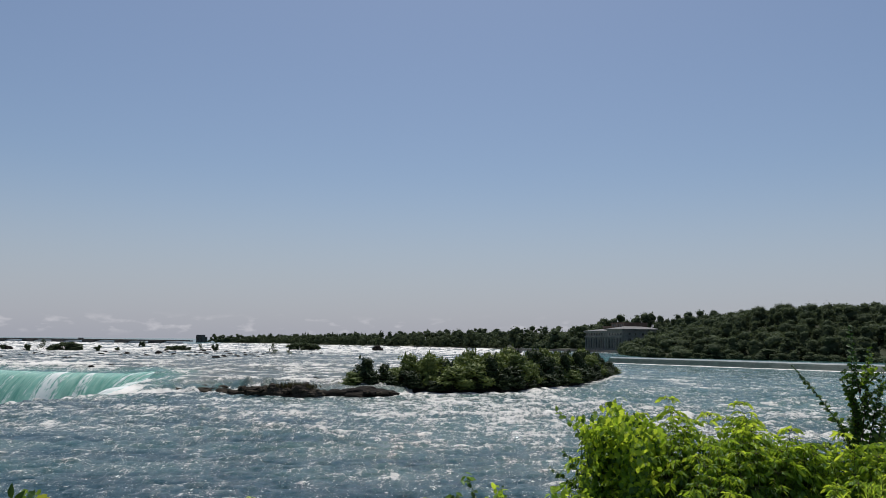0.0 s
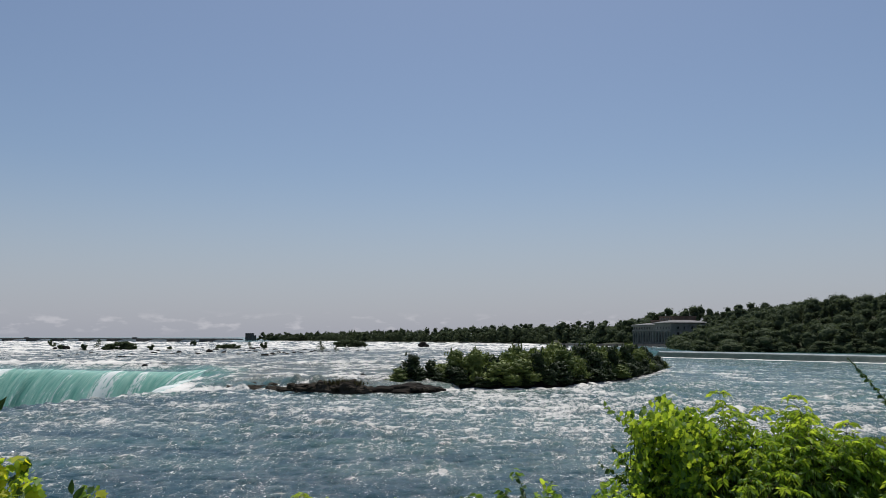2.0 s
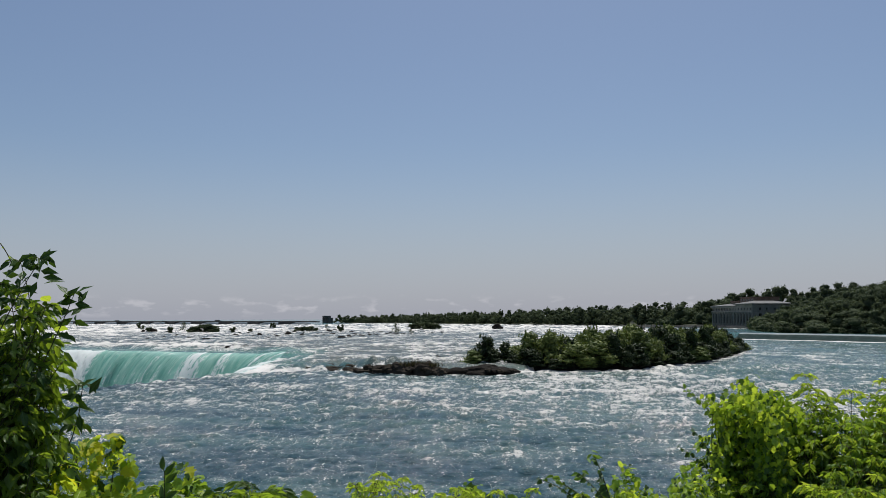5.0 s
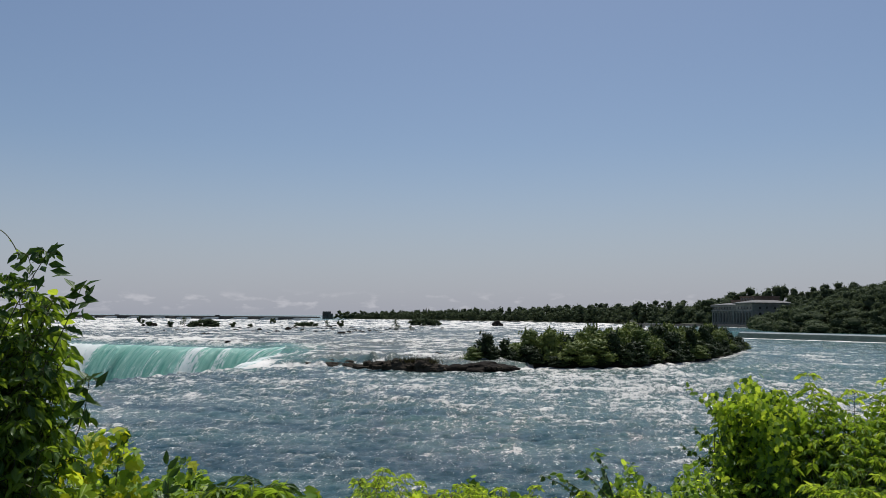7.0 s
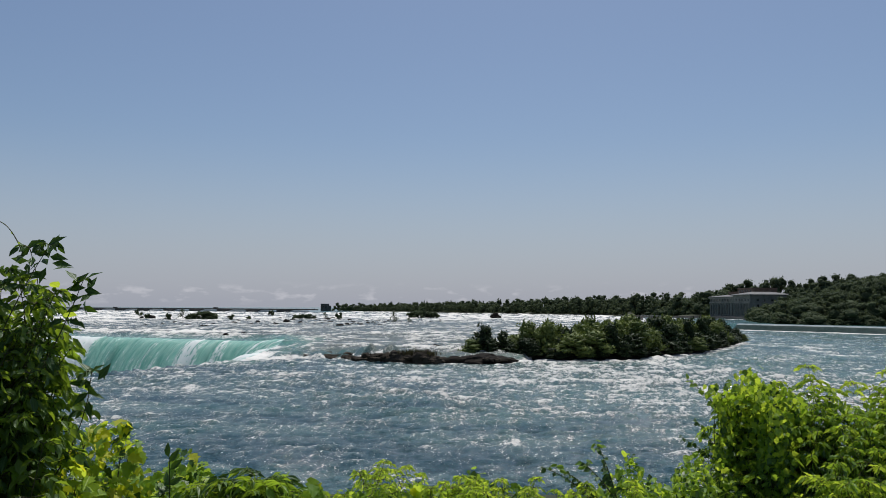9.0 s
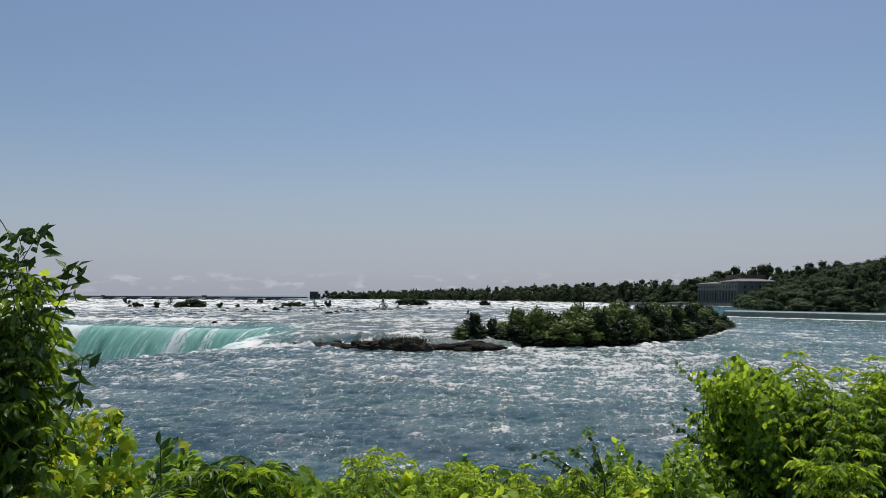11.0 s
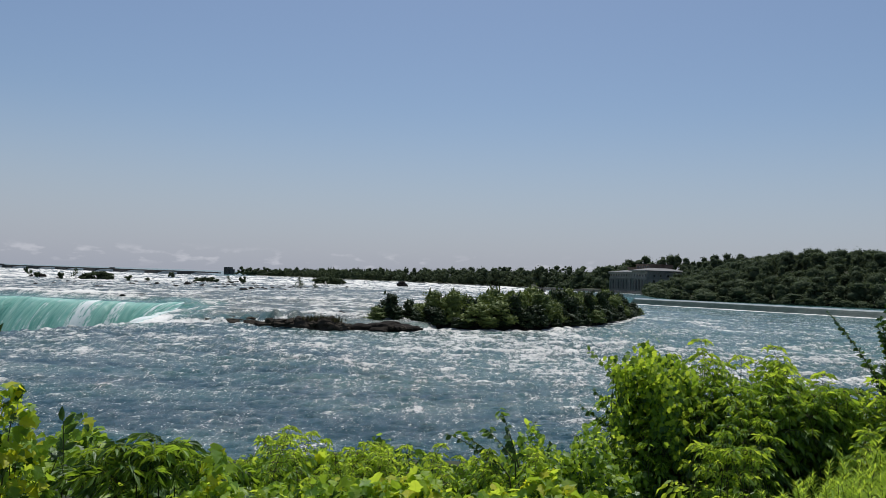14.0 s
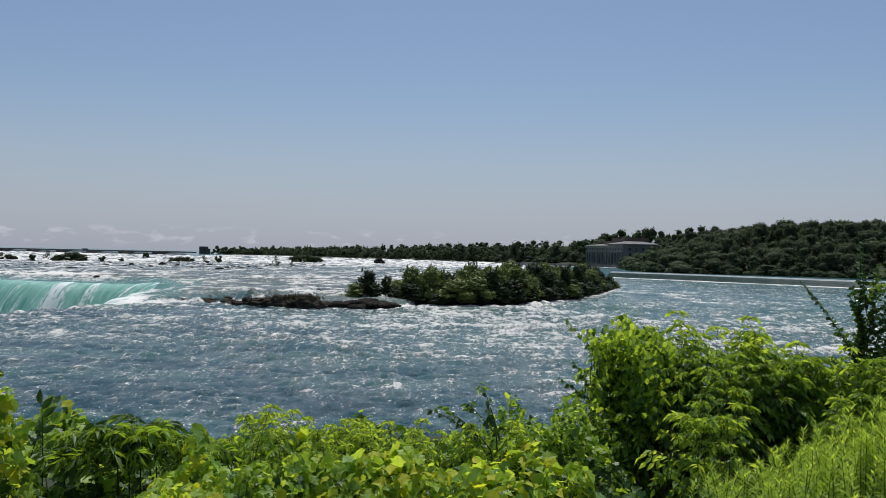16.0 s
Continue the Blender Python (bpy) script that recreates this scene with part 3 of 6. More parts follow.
def place_leaves(kind, pos_, axis, normal, size):
    """Copies of one leaf shape: base points, directions of the midrib, upper sides and lengths."""
    tv, tf = TEMPLATES[kind]
    d = axis / np.linalg.norm(axis, axis=1, keepdims=True)
    x = np.cross(d, normal)
    x /= np.linalg.norm(x, axis=1, keepdims=True) + 1e-9
    n = np.cross(x, d)
    v = pos_[:, None] + size[:, None, None] * (tv[None, :, :1] * x[:, None] + tv[None, :, 1:2] * d[:, None] + tv[None, :, 2:] * n[:, None])
    f = tf[None] + (np.arange(len(pos_)) * len(tv))[:, None, None]
    return v.reshape(-1, 3), f.reshape(-1, 3)


def leaf_mesh(name, shape, pos_, axis, normal, size, material):
    """A mesh of many leaves of one shape, with each leaf's own plane as its map."""
    v, f = place_leaves(shape, pos_, axis, normal, size)
    me = mesh_np(name, v, f, material)
    tv, tf = TEMPLATES[shape]
    uv = np.tile(tv[tf.ravel(), :2], (len(pos_), 1))
    me.uv_layers.new(name="leaf").data.foreach_set("uv", uv.astype(np.float32).ravel())
    return me


def tubes(paths, sides=5):
    """Tapered round stems along lists of points: (points, radius at the foot, radius at the tip)."""
    vs, fs, n0 = [], [], 0
    for pts_, r0, r1 in paths:
        p = np.asarray(pts_, dtype=float)
        k = len(p)
        t = np.gradient(p, axis=0)
        t /= np.linalg.norm(t, axis=1, keepdims=True) + 1e-9
        ref = np.array([0.31, 0.83, 0.46])
        a = np.cross(t, ref)
        a /= np.linalg.norm(a, axis=1, keepdims=True) + 1e-9
        b = np.cross(t, a)
        ph = np.arange(sides) * 2 * np.pi / sides
        rad = np.linspace(r0, r1, k)
        ring = p[:, None] + rad[:, None, None] * (np.cos(ph)[None, :, None] * a[:, None] + np.sin(ph)[None, :, None] * b[:, None])
        vs.append(ring.reshape(-1, 3))
        i = n0 + np.arange(k * sides).reshape(k, sides)
        fs.append(np.stack([i[:-1], np.roll(i, -1, 1)[:-1], np.roll(i, -1, 1)[1:], i[1:]], -1).reshape(-1, 4))
        n0 += k * sides
    return np.concatenate(vs), np.concatenate(fs)


def bend(a, b, sag=0.0, k=7, side=(0, 0, 0)):
    """Points from a to b, bowed upwards (or sagging) and to one side."""
    a, b, t = np.asarray(a, float), np.asarray(b, float), np.linspace(0, 1, k)[:, None]
    return a + (b - a) * t + 4 * t * (1 - t) * (np.array([0, 0, sag]) + np.asarray(side, float))


_b = bmesh.new()
bmesh.ops.create_icosphere(_b, subdivisions=1, radius=1.0)
_b.verts.index_update()
ICO_V = np.array([v.co[:] for v in _b.verts])
ICO_F = np.array([[v.index for v in f.verts] for f in _b.faces])
_b.free()


def crown_arrays(rs, h, w, count, leaf, lobes=9, low=0.12, spire=0.0, shoots=0.0, heart=0.78, flat=1.0, big=1.0):
    """A crown of leaf sprays on the skins of overlapping lobes, with dark hearts inside, foot at z = 0."""
    vs, fs, n0 = [], [], 0
    cs, rr = [], []
    for i in range(lobes):
        u = rs.rand()
        zc = h * (low + 0.16 + (0.74 - low) * (i + 0.5) / lobes)
        env = (1 - 0.75 * spire * (zc / h)) * math.sqrt(max(0.03, 1 - (zc / h) ** 1.7))
        a = rs.rand() * 2 * math.pi
        rad = big * w * (0.10 + 0.13 * rs.rand()) * (1 - 0.4 * spire * zc / h)
        off = max(0.0, w * 0.58 * env - rad * 0.8) * (0.3 + 0.7 * u)
        cs.append((off * math.cos(a), off * math.sin(a), zc))
        rr.append((rad, rad, min(flat * rad * (0.75 + 0.35 * rs.rand()), h - zc, zc - h * low * 0.5 + 0.1)))
    cs, rr = np.array(cs), np.array(rr)
    for c, r in zip(cs, rr):
        jit = heart + 0.14 * rs.rand(len(ICO_V), 1)
        vs.append(c + ICO_V * r * jit)
        fs.append(ICO_F + n0)
        n0 += len(ICO_V)
    pick = rs.choice(lobes, count, p=(rr[:, 0] ** 2) / (rr[:, 0] ** 2).sum())
    g = rs.randn(count, 3)
    g /= np.linalg.norm(g, axis=1, keepdims=True)
    far_out = np.where(rs.rand(count, 1) < 0.14, 0.45 * rs.rand(count, 1), 0.0)
    p = cs[pick] + g * rr[pick] * (0.78 + 0.50 * rs.rand(count, 1) ** 1.7 + far_out) + (0, 0, 0.25) * far_out * h * 0.3
    p[:, 2] = np.maximum(p[:, 2], 0.02 * h)
    nrm = g + rs.randn(count, 3) * 0.4 + (0, 0, 0.35)
    ax = rs.randn(count, 3) + g * 0.4 - (0, 0, 0.25)
    v, f = place_leaves("tuft", p, ax, nrm, leaf * (0.6 + 0.8 * rs.rand(count)))
    vs.append(v)
    fs.append(f + n0)
    if shoots:
        # upright shoots that break the outline
        top = np.where(g[:, 2] > 0.35)[0][:int(count * shoots)]
        k = len(top)
        v, f = place_leaves("tuft", p[top] + (0, 0, 0.5) * rs.rand(k, 1), (0, 0, 1) + 0.3 * rs.randn(k, 3), rs.randn(k, 3), leaf * (1.3 + 1.5 * rs.rand(k)))
        v = v.reshape(k, 4, 3)
        mid = v.mean(1, keepdims=True)
        v[:, 1::2, :2] = mid[..., :2] + 0.45 * (v[:, 1::2, :2] - mid[..., :2])
        fs.append(f + n0 + 4 * count)
        vs.append(v.reshape(-1, 3))
    return np.concatenate(vs), np.concatenate(fs)


def tree_kind(name, seed, h, w, count, leaf, material, label, category, group, lobes=9, low=0.14, spire=0.0, trunk_r=0.16, shoots=0.0, heart=0.78, flat=1.0, big=1.0):
    """One tree or shrub: tapered trunk with limbs, and a crown."""
    rs = np.random.RandomState(seed)
    root = thing(name, (0, 0, -900), label, category, group)
    paths = [(bend((0, 0, -0.3), (0.1 * w * (rs.rand() - 0.5), 0.1 * w * (rs.rand() - 0.5), h * 0.72), 0, 6, (0.04 * w, 0, 0)), trunk_r, trunk_r * 0.3)]
    for i in range(5):
        a, z0 = rs.rand() * 6.28, h * (0.12 + 0.1 * i)
        paths.append((bend((0, 0, z0), (0.3 * w * math.cos(a), 0.3 * w * math.sin(a), z0 + h * 0.22), 0.04 * h, 5), trunk_r * 0.5, trunk_r * 0.12))
    v, f = tubes(paths)
    part("trunk", mesh_np("trunk", v, f, BARK), BARK, root)
    v, f = crown_arrays(rs, h, w, count, leaf, lobes, low, spire, shoots, heart, flat, big)
    part("crown", mesh_np("crown", v, f, material, smooth=False), material, root)
    return root


def set_down(kinds, spots):
    """Stand copies of some kinds of tree on spots (x, y, z, height factor, width factor, turn, which)."""
    for x, y, z, sh, sw, turn, which in spots:
        copy_thing(kinds[which % len(kinds)], pose(x, y, z, 0, 0, turn) @ Matrix.Diagonal((sw, sw, sh, 1)))


def clear_away(kinds):
    """Remove the patterns from which copies were made."""
    for k in kinds:
        for o in list(k.children_recursive) + [k]:
            bpy.data.objects.remove(o)


def scatter_spots(rs, tries, draw, gap):
    """Random spots no nearer to each other than gap."""
    got = []
    for _ in range(tries):
        q = draw(rs)
        if q is None:
            continue
        if all((q[0] - g[0]) ** 2 + (q[1] - g[1]) ** 2 > gap * gap for g in got):
            got.append(q)
    return got


def gz(x, y):
    return float(ground_z(np.array([float(x)]), np.array([float(y)]))[0])


# ---- woods on the far banks ----
def build_woods():
    rs = np.random.RandomState(11)
    kinds = [tree_kind("tree", 100 + i, 10.0, (9.0, 10.5, 8.0, 11.0, 7.0, 9.5)[i], 700, 0.74, LEAF_WOOD, "dark green leafy tree in the woods on the river bank", "tree",
                       "woodland trees", lobes=(9, 10, 8, 11, 8, 9)[i], low=0.06, spire=(0, 0, 0.3, 0, 0.5, 0.1)[i], big=1.4, heart=0.86) for i in range(6)]

    def draw(r):
        az, d = radians(10 + 27 * r.rand()), 322 + 290 * r.rand() ** 1.15
        x, y = d * math.sin(az), d * math.cos(az)
        s = float(signed(np.array([x]), np.array([y]), SHORE)[0])
        # the power house and its forecourt stay clear
        u, v_ = (x - 123.3) * -0.305 + (y - 546) * 0.952, (x - 123.3) * 0.952 + (y - 546) * 0.305
        if s < -0.5 or (-9 < u < 62 and -14 < v_ < 31) or s > 130:
            return None
        if v_ < 18 and -30 < u <= -9:
            return None
        return (x, y, s)
    spots = scatter_spots(rs, 5200, draw, 6.6)
    out = []
    for i, (x, y, s) in enumerate(spots):
        hgt = 0.62 + 0.42 * rs.rand() + 0.16 * min(1, s / 40)
        if s < 7:
            hgt *= 0.75
        out.append((x, y, gz(x, y) - 0.2, hgt, 0.85 + 0.45 * rs.rand(), 360 * rs.rand(), int(rs.rand() * 6)))
    # the trees that half hide the end of the power house
    for x, y, hh in ((138, 532, 1.15), (145, 536, 1.3), (152, 540, 1.35), (160, 545, 1.5), (168, 552, 1.6), (134, 528, 0.85), (149, 528, 1.0), (157, 531, 1.1)):
        out.append((x, y, gz(x, y) - 0.2, hh, 0.95, 360 * rs.rand(), int(rs.rand() * 6)))
    # the taller trees on the slope behind it
    for x, y, top in ((139, 596, 25), (145, 598, 29), (150, 594, 31), (155, 598, 31.5), (160, 592, 29.5), (166, 594, 27), (171, 584, 30), (178, 582, 32), (186, 580, 33), (194, 574, 33), (134, 604, 23), (152, 608, 32)):
        z = gz(x, y) - 0.2
        out.append((x, y, z, (top - z) / 10.0, 1.0 + 0.25 * rs.rand(), 360 * rs.rand(), int(rs.rand() * 6)))
    # low growth along the water's edge
    rim = [(198, 310), (177, 324), (149, 344), (108, 371), (97, 384), (101, 440), (112, 505)]
    for (x0, y0), (x1, y1) in zip(rim[:-1], rim[1:]):
        k = int(math.hypot(x1 - x0, y1 - y0) / 3.6)
        for j in range(k):
            x, y = x0 + (x1 - x0) * j / k + rs.randn() * 0.8 + 1.2, y0 + (y1 - y0) * j / k + rs.randn() * 0.8 + 1.0
            out.append((x, y, max(gz(x, y), 0.6) - 0.4, 0.32 + 0.2 * rs.rand(), 0.5 + 0.25 * rs.rand(), 360 * rs.rand(), int(rs.rand() * 6)))
    out.sort(key=lambda q: math.hypot(q[0], q[1]))
    set_down(kinds, out[:290])
    clear_away(kinds)
    vs, fs, n0 = [], [], 0
    for x, y, z, sh, sw, turn, which in out[290:]:
        v, f = crown_arrays(rs, 10 * sh, 9.5 * sw, 270, 1.0, 8, 0.04, 0.1, 0.0, 0.86, 1.0, 1.4)
        vs.append(v + (x, y, z))
        fs.append(f + n0)
        n0 += len(v)
    tagged(new("hill_woods", mesh_np("hill_woods", np.concatenate(vs), np.concatenate(fs), LEAF_WOOD, smooth=False)), "dense green woods on the upper slope of the hill", "woods", kind="stuff")
    # the long wooded shore far upstream
    vs, fs, n0 = [], [], 0
    line = [(128, 640), (118, 700), (95, 770), (68, 812), (14, 900), (-127, 1040), (-231, 1182), (-335, 1250)]
    seg = [math.hypot(b[0] - a[0], b[1] - a[1]) for a, b in zip(line[:-1], line[1:])]
    total = sum(seg)
    for i in range(780):
        t = rs.rand() * total
        for (a, b), ln in zip(zip(line[:-1], line[1:]), seg):
            if t < ln:
                break
            t -= ln
        t = min(t / ln, 1)
        back = -14 + 85 * rs.rand() ** 1.5
        x, y = a[0] + (b[0] - a[0]) * t + back * 0.7, a[1] + (b[1] - a[1]) * t + back * 0.9
        frac = max(0.0, min(1.0, (x + 335) / 400))
        pine = rs.rand() < (0.22 if -230 < x < -60 else 0.05)
        h = (6.2 + 4.5 * rs.rand() + 8.5 * frac ** 1.5) * (1.15 if pine else 1.0)
        h *= 0.85 + 0.45 * float(pn(np.array([x / 33]), np.array([y / 33]), 51)[0])
        if i % 4 == 0:
            h *= 0.4 + 0.3 * rs.rand()
            x, y = x - back * 0.7 - 12, y - back * 0.9 - 6
        v, f = crown_arrays(rs, h, 5.0 if pine else max(9 + 9 * rs.rand() ** 2, 1.0 * h), 96, 1.45, 7, 0.0, 1.0 if pine else 0.1)
        vs.append(v + (x, y, gz(x, y) - 0.3))
        fs.append(f + n0)
        n0 += len(v)
    tagged(new("far_woods", mesh_np("far_woods", np.concatenate(vs), np.concatenate(fs), LEAF_WOOD, smooth=False)),
           "dark green mixed woods along the distant shore", "woods", kind="stuff")


# ---- the power house ----
def build_power_house():
    root = thing("power_house", (123.3, 546, 3.0), "grey limestone power house with columns and tall windows beside the river", "building", turn=107.7)
    # x runs along the river front, y towards the river (so the house lies at negative y)
    L, D, H1 = 57.0, 28.0, 14.4
    bm = bmesh.new()
    box(bm, 0, L, -D, -0.8, -3, H1 - 0.6)
    part("wall", bm, LIMESTONE, root)
    bm = bmesh.new()
    box(bm, -0.6, L + 0.6, -D - 0.6, 0.5, -3, 1.1, 0.1)
    box(bm, -0.9, 21.6, -D - 0.9, 3.2, -3, 1.09, 0.1)
    part("plinth", bm, CONCRETE, root)
    bm = bmesh.new()
    box(bm, -0.9, L + 0.9, -D - 0.9, 0.9, H1 - 0.6, H1, 0.12)
    box(bm, -0.5, L + 0.5, -D - 0.5, 0.5, H1 - 1.5, H1 - 0.6, 0.05)
    part("cornice", bm, LIMESTONE, root)
    bm = bmesh.new()
    box(bm, -0.25, L + 0.25, -D, 0.15, 10.1, 10.7, 0.05)
    part("string_course", bm, LIMESTONE, root)
    # the block at the downstream end stands forward and a little higher
    F = 2.4
    bm = bmesh.new()
    box(bm, -0.3, 21.0, -D - 0.3, -0.8 + F, 1.1, H1 + 0.5)
    block = part("end_block", bm, LIMESTONE, root)
    bm = bmesh.new()
    box(bm, -1.2, 21.9, -D - 1.2, F + 0.8, H1 + 0.5, H1 + 1.1, 0.12)
    part("cornice", bm, LIMESTONE, block)
    bm = bmesh.new()
    vv = [bm.verts.new(p) for p in ((-1.0, F + 0.6, H1 + 1.1), (21.7, F + 0.6, H1 + 1.1), (21.7, -D - 1.0, H1 + 1.1), (-1.0, -D - 1.0, H1 + 1.1), (10.3, -6, H1 + 3.0), (10.3, -D + 8, H1 + 3.0))]
    for q in ((0, 1, 4), (1, 2, 5, 4), (2, 3, 5), (3, 0, 4, 5), (3, 2, 1, 0)):
        bm.faces.new([vv[i] for i in q])
    part("roof", bm, ROOF, block, "pale hipped roof")
    for y0 in (F - 0.5, -9.0, -18.5):
        bm = bmesh.new()
        box(bm, -0.55, -0.28, y0 - 0.9, y0, 1.1, H1 + 0.5, 0.04)
        part("pilaster", bm, LIMESTONE, block)
    # low hipped roof
    bm = bmesh.new()
    vv = [bm.verts.new(p) for p in ((-0.8, 0.8, H1), (L + 0.8, 0.8, H1), (L + 0.8, -D - 0.8, H1), (-0.8, -D - 0.8, H1), (10, -D / 2, H1 + 2.0), (L - 10, -D / 2, H1 + 2.0))]
    for q in ((0, 1, 5, 4), (1, 2, 5), (2, 3, 4, 5), (3, 0, 4), (3, 2, 1, 0)):
        bm.faces.new([vv[i] for i in q])
    part("roof", bm, ROOF, root, "low hipped grey roof")
    bm = bmesh.new()
    box(bm, 14, 32, -26.5, -8, H1 + 0.3, 19.6)
    box(bm, 13.6, 32.4, -26.9, -7.6, 19.6, 20.2, 0.1)
    box(bm, 32, 46, -25, -9, H1 + 0.3, 17.4)
    box(bm, 32.41, 46.4, -25.4, -8.6, 17.4, 17.9, 0.1)
    pent = part("upper_storey", bm, BROWN_WALL, root, "brown brick upper storey")
    for i in range(5):
        bm = bmesh.new()
        box(bm, 15 + 3.4 * i, 17.0 + 3.4 * i, -7.99, -7.9, 17.0, 19.0)
        part("pane", bm, GLASS, pent)
    bays = 15
    step = L / bays
    col = bmesh.new()
    bmesh.ops.create_cone(col, segments=12, radius1=0.52, radius2=0.42, depth=8.2, cap_ends=True, matrix=Matrix.Translation((0, 0, 5.2)))
    box(col, -0.62, 0.62, -0.62, 0.62, 0.9, 1.3, 0.05)
    box(col, -0.6, 0.6, -0.6, 0.6, 9.2, 9.8, 0.05)
    cme = bpy.data.meshes.new("column")
    col.to_mesh(cme)
    col.free()
    cme.materials.append(LIMESTONE)
    tall, low_ = bmesh.new(), bmesh.new()
    box(tall, -0.85, 0.85, -0.04, 0.0, 2.2, 8.9)
    box(low_, -0.75, 0.75, -0.04, 0.0, 11.2, 12.7)
    frames = {}
    for nm, bm in (("tall", tall), ("low", low_)):
        me = bpy.data.meshes.new("window")
        bm.to_mesh(me)
        bm.free()
        me.materials.append(GLASS)
        fr = bmesh.new()
        z0, z1, hw = (2.2, 8.9, 0.85) if nm == "tall" else (11.2, 12.7, 0.75)
        box(fr, -hw - 0.15, -hw, -0.05, 0.14, z0 - 0.15, z1 + 0.15)
        box(fr, hw, hw + 0.15, -0.05, 0.14, z0 - 0.15, z1 + 0.15)
        box(fr, -hw, hw, -0.05, 0.14, z1, z1 + 0.15)
        box(fr, -hw - 0.25, hw + 0.25, -0.05, 0.3, z0 - 0.25, z0)
        box(fr, -0.06, 0.06, -0.03, 0.05, z0, z1)
        if nm == "tall":
            box(fr, -hw, hw, -0.03, 0.05, 5.4, 5.55)
        fme = bpy.data.meshes.new("window_frame")
        fr.to_mesh(fme)
        fr.free()
        fme.materials.append(LIMESTONE)
        frames[nm] = (me, fme)
    for i in range(bays):
        if i in (7,):
            continue
        for nm in ("tall", "low"):
            w = part("window", frames[nm][0], GLASS, root)
            w.matrix_basis = pose(step * (i + 0.5), -0.76 + (F if step * (i + 0.5) < 20.5 else 0), 0)
            part("window_frame", frames[nm][1], LIMESTONE, w)
    for i in range(bays + 1):
        c = part("column", cme, LIMESTONE, root)
        c.matrix_basis = pose(min(max(step * i, 0.6), L - 0.6), -0.35 + (F if step * i < 21 else 0), 0)
    for i in range(5):
        for nm in ("tall", "low"):
            w = part("window", frames[nm][0], GLASS, root)
            w.matrix_basis = pose(-0.34, -3.6 - 5.2 * i, 0, 0, 0, 90)
            part("window_frame", frames[nm][1], LIMESTONE, w)
    # the forebay wall and footbridge before the house
    for x, y, turn, half, n in ((74, 533, -24.7, 28, 7), (106, 511, -62, 12, 3)):
        fb = thing("forebay_wall", (x, y, 2.0), "low dark concrete wall on piers with water spilling under it", "wall", "forebay walls", turn=turn)
        bm = bmesh.new()
        box(bm, -half, half, -0.8, 0.8, 1.1, 2.1, 0.06)
        box(bm, -half, half, -1.0, -0.7, 2.1, 2.4, 0.04)
        part("deck", bm, CONCRETE, fb)
        for k in range(n):
            bm = bmesh.new()
            u = -half + 2 * half * (k + 0.5) / n
            box(bm, u - 0.9, u + 0.9, -1.1, 1.1, -3.5, 1.1, 0.1)
            part("pier", bm, CONCRETE, fb)


# ---- the weir ----
def build_weir():
    prof = [(-14, 2.1), (-5, 2.62), (-2.5, 2.75), (-1.0, 2.66), (0.2, 2.2), (1.4, 1.25), (2.6, 0.3), (4.0, -0.6)]
    pts_ = np.array(WEIR, float)
    seg = np.r_[0, np.cumsum(np.hypot(*np.diff(pts_, axis=0).T))]
    u = np.linspace(0, seg[-1], 120)
    x, y = np.interp(u, seg, pts_[:, 0]), np.interp(u, seg, pts_[:, 1])
    x, y = [np.convolve(np.pad(a, 6, mode="edge"), np.ones(13) / 13, "valid") for a in (x, y)]
    tx, ty = np.gradient(x), np.gradient(y)
    ln = np.hypot(tx, ty)
    nx, ny = ty / ln, -tx / ln          # across the weir
    flip = -1.0 if nx[0] * -1 + ny[0] * -1 < 0 else 1.0
    v = []
    for k in range(len(u)):
        wob = 0.12 * math.sin(u[k] * 0.4) + 0.08 * math.sin(u[k] * 1.3)
        for d, z in prof:
            v.append((x[k] + flip * nx[k] * (d + wob), y[k] + flip * ny[k] * (d + wob), z))
    n = len(prof)
    i = np.arange(len(u) * n).reshape(len(u), n)
    f = np.stack([i[:-1, :-1], i[:-1, 1:], i[1:, 1:], i[1:, :-1]], -1).reshape(-1, 4)
    me = mesh_np("weir", np.array(v), f, WEIR_W)
    me.materials.append(CREST_W)
    me.polygons.foreach_set("material_index", np.tile(np.array([1, 1, 1, 1, 0, 0, 0], dtype=np.int32), len(u) - 1))
    tagged(new("weir", me), "long low weir with pale water on its crest and a dark wet face", "weir", kind="structure")


